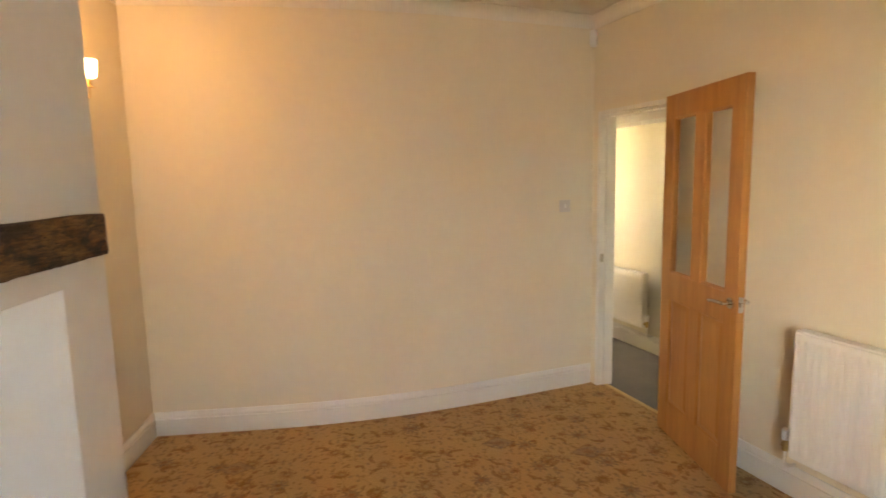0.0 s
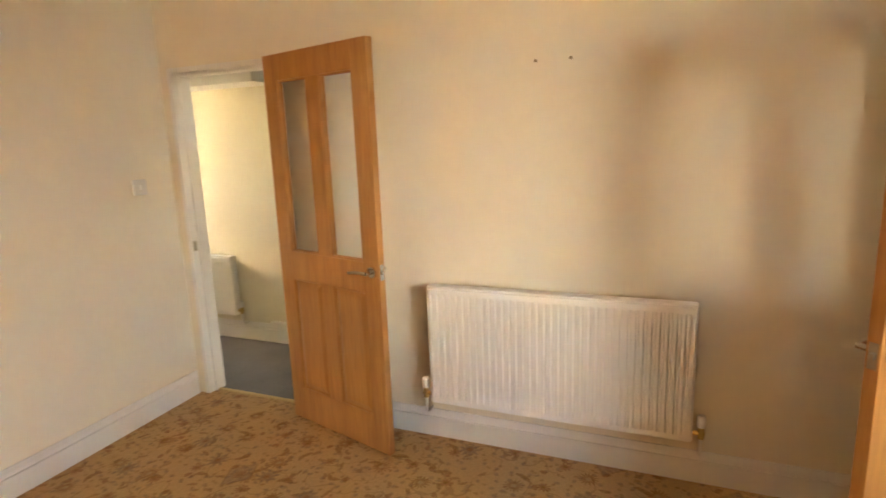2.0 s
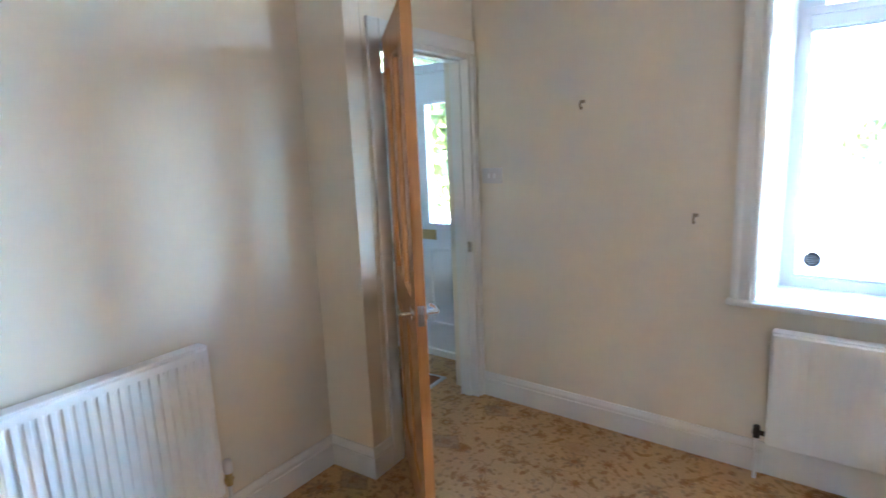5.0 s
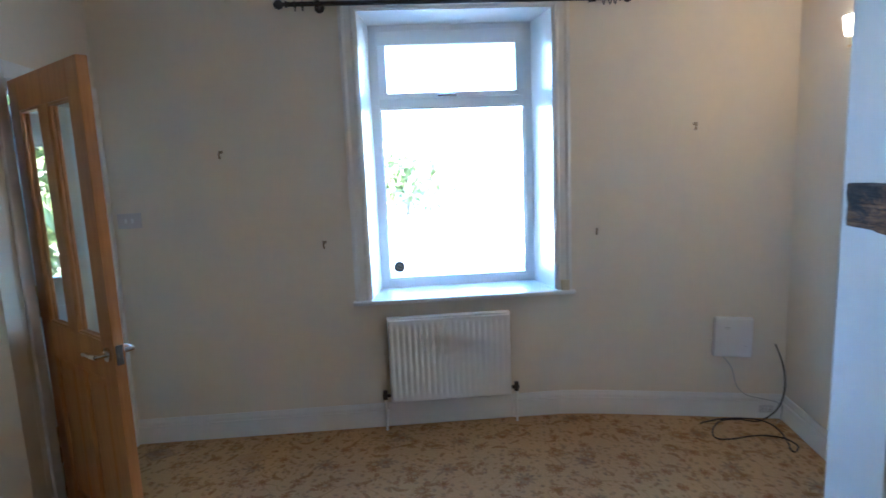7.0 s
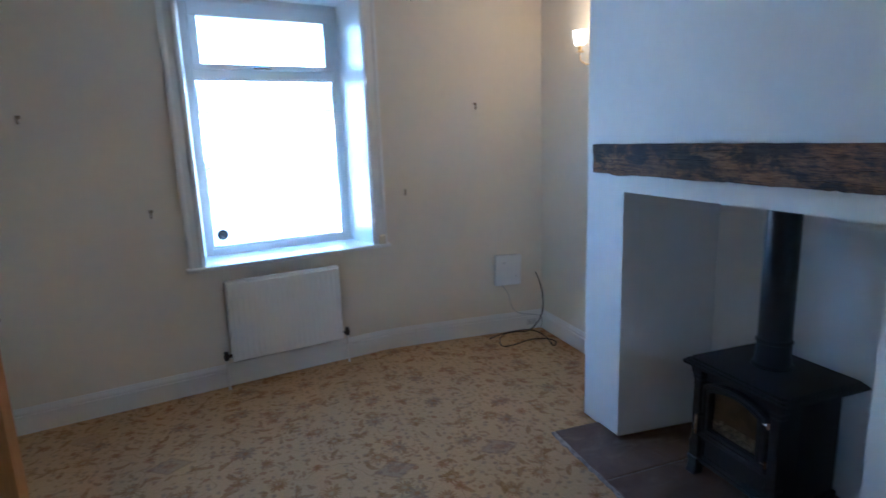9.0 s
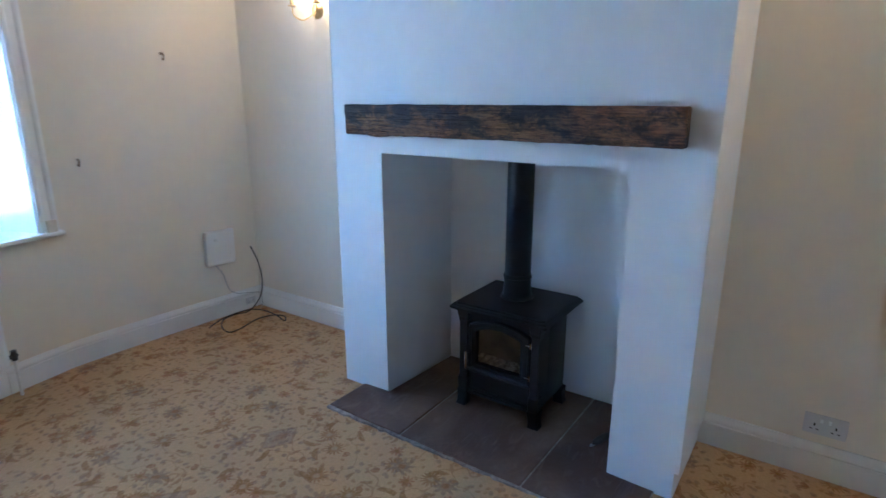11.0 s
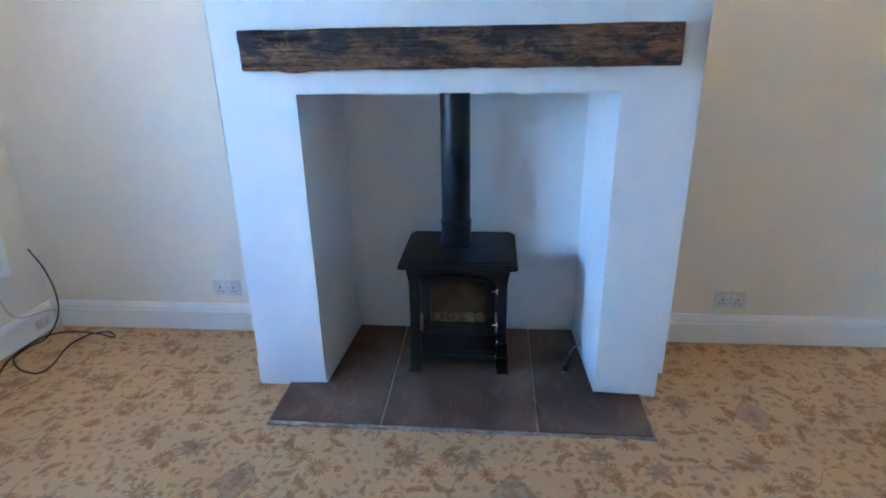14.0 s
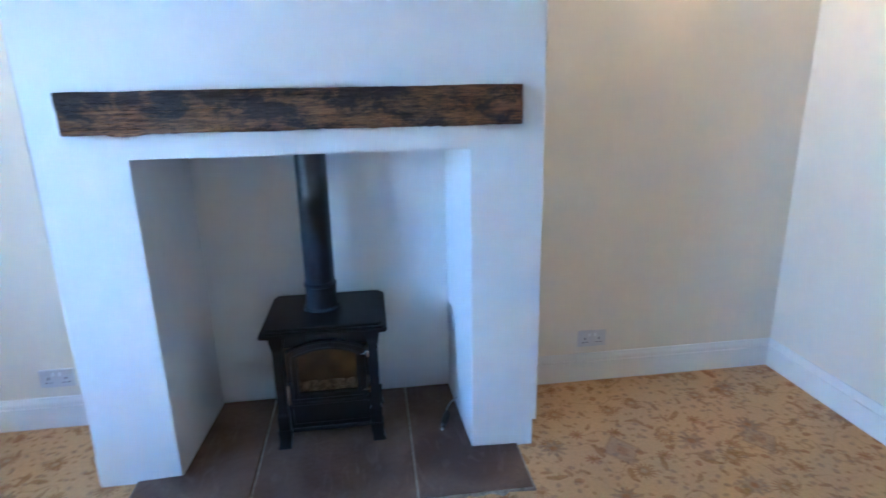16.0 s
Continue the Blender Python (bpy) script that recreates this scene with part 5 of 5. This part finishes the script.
def router_box():
    r = thing("broadband_box", FLAT @ pose(0.300, 0.0, 0.503, 0, -1.5, 0), "white plastic broadband box on the wall", "wall box")
    bm = bmesh.new()
    box(bm, -0.108, 0.108, 0.0, 0.040, -0.120, 0.120, bevel=0.013, seg=4)
    part("case", bm, PLASTIC, r, smooth=True)
    bm = bmesh.new()
    box(bm, 0.025, 0.048, 0.0395, 0.0405, 0.052, 0.054)
    box(bm, 0.022, 0.050, 0.0395, 0.0405, 0.060, 0.063)
    box(bm, -0.075, -0.055, 0.0395, 0.0405, -0.050, -0.0485)
    part("printed_mark", bm, GREY_CABLE, r)


def cable(name, pts, r, material, label):
    bm = bmesh.new()
    tube(bm, pts, r, 8)
    ob = new(name, to_mesh(name, bm, material, True))
    tagged(ob, label, "cable", kind="thing")


# ---- outside ----
def tree(name, x, y, h, seed, label, leaves=130):
    rnd = random.Random(seed)
    t = thing(name, pose(x, y, -0.16), label, "tree")
    bm = bmesh.new()
    tube(bm, [(0, 0, 0), (0.05, 0.02, h * 0.25), (-0.03, 0.05, h * 0.5), (0.02, 0, h * 0.75)], 0.035, 8)
    tips = []
    for k in range(9):
        a = k * 2.4 + rnd.random()
        z = h * (0.3 + 0.05 * k)
        r = h * (0.16 + 0.16 * rnd.random())
        tip = (math.cos(a) * r, math.sin(a) * r, z + h * 0.2)
        tips.append(tip)
        tube(bm, [(0, 0, z), (tip[0] * 0.5, tip[1] * 0.5, z + h * 0.07), tip], 0.014, 6)
    part("trunk", bm, BARK, t, smooth=True)
    verts, faces = [], []
    for tip in tips + [(0, 0, h * 0.85), (0.2, 0.1, h * 0.7)]:
        for k in range(leaves):
            c = Vector(tip) + Vector((rnd.gauss(0, h * 0.12), rnd.gauss(0, h * 0.12), rnd.gauss(0, h * 0.10)))
            q = Euler((rnd.random() * 6, rnd.random() * 6, rnd.random() * 6)).to_matrix()
            s = 0.05 + 0.05 * rnd.random()
            b = len(verts)
            verts += [c + q @ Vector(v) for v in ((-s, 0, 0), (0, -s * 0.45, s * 0.1), (s, 0, 0), (0, s * 0.45, s * 0.1))]
            faces.append((b, b + 1, b + 2, b + 3))
    me = bpy.data.meshes.new("crown")
    me.from_pydata(verts, [], faces)
    me.materials.append(LEAF)
    c = new("crown", me)
    c.parent = t


def house(name, m, w, label):
    """A stone terraced house with a slate roof; x along the street, y towards it."""
    h = thing(name, m, label, "house", "houses across the road")
    op = [(w * 0.12, w * 0.30, 0.9, 2.3), (w * 0.60, w * 0.85, 0.9, 2.3), (w * 0.40, w * 0.53, 0.0, 2.1), (w * 0.12, w * 0.30, 3.5, 4.9), (w * 0.60, w * 0.85, 3.5, 4.9)]
    part("wall", wall_mesh(w, 5.4, 0.35, op), HOUSE_STONE, h)
    for k, (a, b, c, e) in enumerate(op):
        if c > 0:
            bm = bmesh.new()
            ring2 = ((a, b, c, c + 0.08), (a, b, e - 0.08, e), (a, a + 0.08, c + 0.08, e - 0.08), (b - 0.08, b, c + 0.08, e - 0.08), (a + 0.08, b - 0.08, (c + e) / 2 - 0.03, (c + e) / 2 + 0.03))
            for r in ring2:
                box(bm, r[0], r[1], -0.22, -0.14, r[2], r[3])
            win = part("window", bm, UPVC, h)
            bm = bmesh.new()
            box(bm, a + 0.08, b - 0.08, -0.20, -0.18, c + 0.08, e - 0.08)
            part("pane", bm, HOUSE_GLASS, win)
            bm = bmesh.new()
            box(bm, a - 0.1, b + 0.1, -0.10, 0.10, c - 0.14, c)
            part("sill", bm, HOUSE_STONE, win)
        else:
            bm = bmesh.new()
            box(bm, a, b, -0.22, -0.16, c, e, bevel=0.01)
            part("door", bm, RED_DOOR, h)
    bm = bmesh.new()
    prof = [(0.35, 5.35), (0.35, 5.5), (-3.3, 8.2), (-7.0, 5.5), (-7.0, 5.35), (-3.3, 8.0)]
    run(bm, prof, -0.05, w + 0.05)
    roof = part("roof", bm, SLATE, h)
    bm = bmesh.new()
    box(bm, w * 0.9, w * 0.9 + 0.9, -3.8, -2.8, 7.4, 9.3, bevel=0.02)
    part("chimney", bm, HOUSE_STONE, roof)
    bm = bmesh.new()
    run(bm, [(0.35, 5.30), (0.47, 5.30), (0.47, 5.42), (0.35, 5.42)], 0, w)
    part("gutter", bm, BLACK, h)


TERRACOTTA = mat("terracotta", (0.26, 0.085, 0.04), 0.8, grain=0.15, grain_scale=30, stain=0.15)
BARK = mat("bark", (0.12, 0.085, 0.06), 0.9, grain=0.3, grain_scale=12, bump=0.5)
LEAF = mat("leaves", (0.13, 0.155, 0.03), 0.6, grain=0.35, grain_scale=3, stain=0.3, stain_scale=0.6)
HOUSE_STONE = mat("house_stone", (0.62, 0.595, 0.55), 0.9, grain=0.2, grain_scale=5, stain=0.2, stain_scale=0.8, bump=0.5, bump_scale=6)
SLATE = mat("roof_slate", (0.05, 0.05, 0.056), 0.7, grain=0.2, grain_scale=8)
HOUSE_GLASS = mat("house_window_glass", (0.34, 0.37, 0.40), 0.10, grain=0.1, grain_scale=2)
RED_DOOR = mat("brown_door_paint", (0.22, 0.08, 0.05), 0.45)
ASPHALT = mat("asphalt", (0.055, 0.055, 0.056), 0.9, grain=0.2, grain_scale=20, bump=0.4)
PAVE = mat("pavement", (0.31, 0.295, 0.275), 0.9, grain=0.15, grain_scale=5, stain=0.2)


def outside():
    street = pose(1.5, 0, 0, 0, 0, 8)
    bm = bmesh.new()
    box(bm, -9, 11, -6.2, -0.75, -0.30, -0.10, bevel=0.01)
    solid("pavement", bm, PAVE, street, "pale paved yard in front of the house", "pavement")
    wall = thing("garden_wall", street, "low pale stone garden wall at the end of the yard", "wall", kind="structure")
    bm = bmesh.new()
    box(bm, -9, 11, -6.08, -5.80, -0.12, 0.74, bevel=0.01)
    part("masonry", bm, HOUSE_STONE, wall)
    bm = bmesh.new()
    box(bm, -9.02, 11.02, -6.13, -5.75, 0.742, 0.81, bevel=0.012)
    part("coping", bm, HOUSE_STONE, wall)
    trough = thing("plant_trough", street @ pose(-1.03, -5.92, 0.81), "small terracotta plant trough standing on the garden wall", "plant pot")
    bm = bmesh.new()
    prism(bm, [(-0.10, -0.06), (0.10, -0.06), (0.10, 0.06), (-0.10, 0.06)], 0.0, 0.12)
    for v in bm.verts:
        if v.co.z < 0.06:
            v.co.x *= 0.88
            v.co.y *= 0.85
    box(bm, -0.112, 0.112, -0.072, 0.072, 0.112, 0.14, bevel=0.005)
    part("pot", bm, TERRACOTTA, trough)
    bm = bmesh.new()
    box(bm, -0.095, 0.095, -0.055, 0.055, 0.137, 0.143)
    part("soil", bm, BARK, trough)
    bm = bmesh.new()
    box(bm, -60, 60, -14.5, -8.0, -0.30, -0.145)
    solid("road", bm, ASPHALT, street, "grey asphalt road in front of the house", "road")
    for y0, y1 in ((-8.0, -6.25), (-16.3, -14.5)):
        bm = bmesh.new()
        box(bm, -60, 60, y0, y1, -0.30, -0.04, bevel=0.01)
        solid("pavement", bm, PAVE, street, "pale stone pavement beside the road", "pavement")
    for x in (-29.5, -22.9, -16.3, -9.7, -3.1, 3.5, 10.1, 16.7, 23.3):
        house("terraced_house", street @ pose(x, -62, -0.16), 6.6, "pale stone terraced house with a slate roof across the road")
    tree("garden_bush", 3.75, -8.6, 2.2, 3, "small leafy green bush beyond the yard")
    tree("garden_bush", 5.6, -1.7, 3.0, 8, "leafy green bush beside the path to the front door", 330)
    tree("garden_bush", 4.9, -1.6, 2.2, 5, "leafy green bush beside the path to the front door", 330)


# ---- putting the place together ----
structure()
skirtings()
covings()
window()
front_door()
outside()
lining("door_frame", EAST, D1[0], D1[1], DOOR_H - 0.012, 0.12, "white gloss door lining to the passage")
lining("door_frame", LOBBY, D2[0], D2[1], DOOR_H, 0.11, "white gloss door lining to the lobby")
arch2 = thing("architrave", LOBBY, "white gloss architrave round the lobby doorway", "architrave", kind="structure")
for n, r in (("upright", (D2[1] - 0.006, D2[1] + 0.068, 0.0, DOOR_H + 0.068)), ("head", (D2[0] - 0.03, D2[1] - 0.008, DOOR_H - 0.004, DOOR_H + 0.068)), ("upright", (D2[0] - 0.036, D2[0] + 0.006, 0.0, DOOR_H - 0.006))):
    bm = bmesh.new()
    box(bm, r[0], r[1], 0.0045, 0.019, r[2], r[3], bevel=0.005)
    part(n, bm, GLOSS, arch2)
bm = bmesh.new()
box(bm, D1[0] + 0.028, D1[1] - 0.028, -0.085, -0.055, 0.0, 0.007, bevel=0.003)
solid("threshold_strip", bm, BRASS, EAST, "thin brass carpet strip in the doorway", "threshold")
for m in (EAST @ pose(D1[1] - 0.0285, -0.022, 0.955), LOBBY @ pose(D2[0] + 0.0285, -0.022, 0.93)):
    bm = bmesh.new()
    box(bm, -0.0015, 0.0015, -0.014, 0.014, -0.03, 0.03)
    solid("strike_plate", bm, CHROME, m, "small chrome strike plate in the door lining", "strike plate", kind="thing")

door_leaf("passage_door", pose(3.1125, 3.940, 0.010, 0, 0, -92.2), 0.757, "varnished oak door with two glazed lights, standing wide open", 1)
door_leaf("lobby_door", pose(3.612, 1.003, 0.010, 0, 0, 149.2), 0.715, "varnished oak door with two glazed lights, standing open", -1)

radiator("long_radiator", EAST @ pose(L_EAST - 2.281, 0, 0.232), 1.205, 0.60, 36, "long white ribbed panel radiator below two screws", ((-1, "head"), (1, "head")))
radiator("small_radiator", FRONT @ pose(0.640, 0, 0.185), 0.722, 0.505, 20, "small white panel radiator under the window", ((-1, "lock"), (1, "lock")), 0.0034)
radiator("passage_radiator", EAST @ pose(L_EAST + 0.40 + 0.5, -0.90, 0.222), 1.0, 0.47, 30, "white ribbed panel radiator in the passage", ((-1, "head"),))

mantel()
hearth()
stove()
sconce("wall_light_south", 0.565)
sconce("wall_light_north", 3.585)
curtain_pole()
router_box()
wall_socket("wall_socket", WEST @ pose(4.30 - 0.80, 0, 0.242), "white plastic double wall socket above the skirting")
wall_socket("wall_socket", WEST @ pose(4.30 - 3.30, 0, 0.230), "white plastic double wall socket above the skirting")
wall_socket("wall_socket", FLAT @ pose(0.10, 0.02, 0.06, 0, 0, 0) @ Matrix.Scale(0.55, 4), "small white phone socket on the skirting")
light_switch(BACK_E @ pose(span(NE, KINK_N) - 1.411, 0, 1.335), 0.088, "white plastic light switch beside the passage door")
light_switch(FRONT @ pose(2.426, 0, 1.336), 0.13, "white plastic double light switch beside the lobby door")
for m in (FRONT @ pose(1.888, 0, 1.700), FRONT @ pose(1.345, 0, 1.160), FLAT @ pose(1.075, 0, 1.165), FLAT @ pose(0.53, 0, 1.75)):
    curtain_hook(m)
for s in (2.20, 2.35):
    bm = bmesh.new()
    rod(bm, (0, 0, 0), (0, 0.014, 0), 0.0055, 12)
    rod(bm, (0, 0.012, 0), (0, 0.017, 0), 0.007, 12)
    ob = new("wall_screw", to_mesh("wall_screw", bm, BRONZE, True))
    ob.matrix_world = EAST @ pose(L_EAST - s, 0, 1.855)
    tagged(ob, "bare metal screw sticking out of the plaster wall", "screw", "wall screws", "thing")

pir = thing("alarm_sensor", BACK_E @ pose(0.035, 0.0, 2.49, 0, 0, 45), "small white alarm sensor in the corner with a red light", "alarm sensor")
bm = bmesh.new()
box(bm, -0.032, 0.032, 0.0, 0.045, -0.055, 0.055, bevel=0.010, seg=3)
part("case", bm, PLASTIC, pir, smooth=True)
bm = bmesh.new()
box(bm, -0.020, 0.020, 0.043, 0.049, -0.040, 0.000, bevel=0.004)
part("lens", bm, mat_once("socket_plate"), pir)
bm = bmesh.new()
box(bm, -0.008, 0.008, 0.0435, 0.0465, 0.022, 0.032, bevel=0.001)
part("led", bm, RED_LED, pir, "glowing red light")

door_mat = thing("door_mat", pose(4.022, 0.737, 0.0, 0, 0, 16.5), "brown coir door mat with a grey metal edge", "door mat")
bm = bmesh.new()
box(bm, 0.025, 0.80, -0.46, -0.025, 0.001, 0.016, bevel=0.003)
part("mat_surface", bm, MAT_BROWN, door_mat)
for n, r in (("edge", (0, 0.825, -0.025, 0.0)), ("edge", (0, 0.825, -0.485, -0.46)), ("edge", (0, 0.025, -0.46, -0.025)), ("edge", (0.80, 0.825, -0.46, -0.025))):
    bm = bmesh.new()
    box(bm, r[0], r[1], r[2], r[3], 0.001, 0.013, bevel=0.003)
    part(n, bm, MAT_EDGE, door_mat)

cable("aerial_cable", [(0.069, -0.185, 0.463), (0.030, -0.165, 0.34), (0.028, -0.14, 0.20), (0.075, -0.12, 0.09), (0.165, -0.135, 0.010), (0.261, -0.165, 0.006), (0.37, -0.144, 0.006), (0.451, -0.041, 0.006), (0.479, 0.068, 0.006), (0.409, 0.086, 0.006), (0.25, 0.038, 0.006), (0.162, 0.044, 0.006), (0.106, 0.075, 0.006), (0.084, 0.150, 0.006), (0.125, 0.213, 0.006), (0.145, 0.205, 0.012), (0.127, 0.131, 0.018), (0.11, -0.025, 0.018), (0.148, -0.130, 0.016), (0.24, -0.168, 0.012), (0.372, -0.165, 0.006), (0.504, -0.105, 0.006)], 0.0042, BLACK, "loose black aerial cable coiled on the carpet in the corner")
cable("phone_cable", [(0.352, -0.19, 0.385), (0.301, -0.195, 0.311), (0.273, -0.195, 0.206), (0.217, -0.185, 0.150), (0.12, -0.178, 0.128), (0.030, -0.172, 0.10), (0.035, -0.15, 0.03), (0.07, -0.12, 0.005)], 0.0024, GREY_CABLE, "thin grey cable hanging from the broadband box")

# black plug with its wire on the hearth; the handle part is the plug's body
tool = thing("loose_plug", pose(0.29, 2.51, 0.016, 0, 0, 162), "black plug with its wire lying on the hearth", "stove tool")
bm = bmesh.new()
lathe(bm, [(0.0, -0.06), (0.012, -0.055), (0.016, -0.02), (0.015, 0.03), (0.010, 0.05), (0.0, 0.052)], seg=14)
bmesh.ops.transform(bm, matrix=pose(0, 0, 0.017, 0, 90, 0), verts=bm.verts)
part("handle", bm, BLACK, tool, smooth=True)
bm = bmesh.new()
tube(bm, [(0.045, 0, 0.017), (0.09, 0.005, 0.02), (0.14, -0.015, 0.03), (0.165, -0.05, 0.045)], 0.004, 8)
part("plug_wire", bm, STEEL, tool, smooth=True)
bm = bmesh.new()
box(bm, -0.085, -0.05, -0.008, 0.008, 0.006, 0.014, bevel=0.003)
part("tip", bm, STEEL, tool)
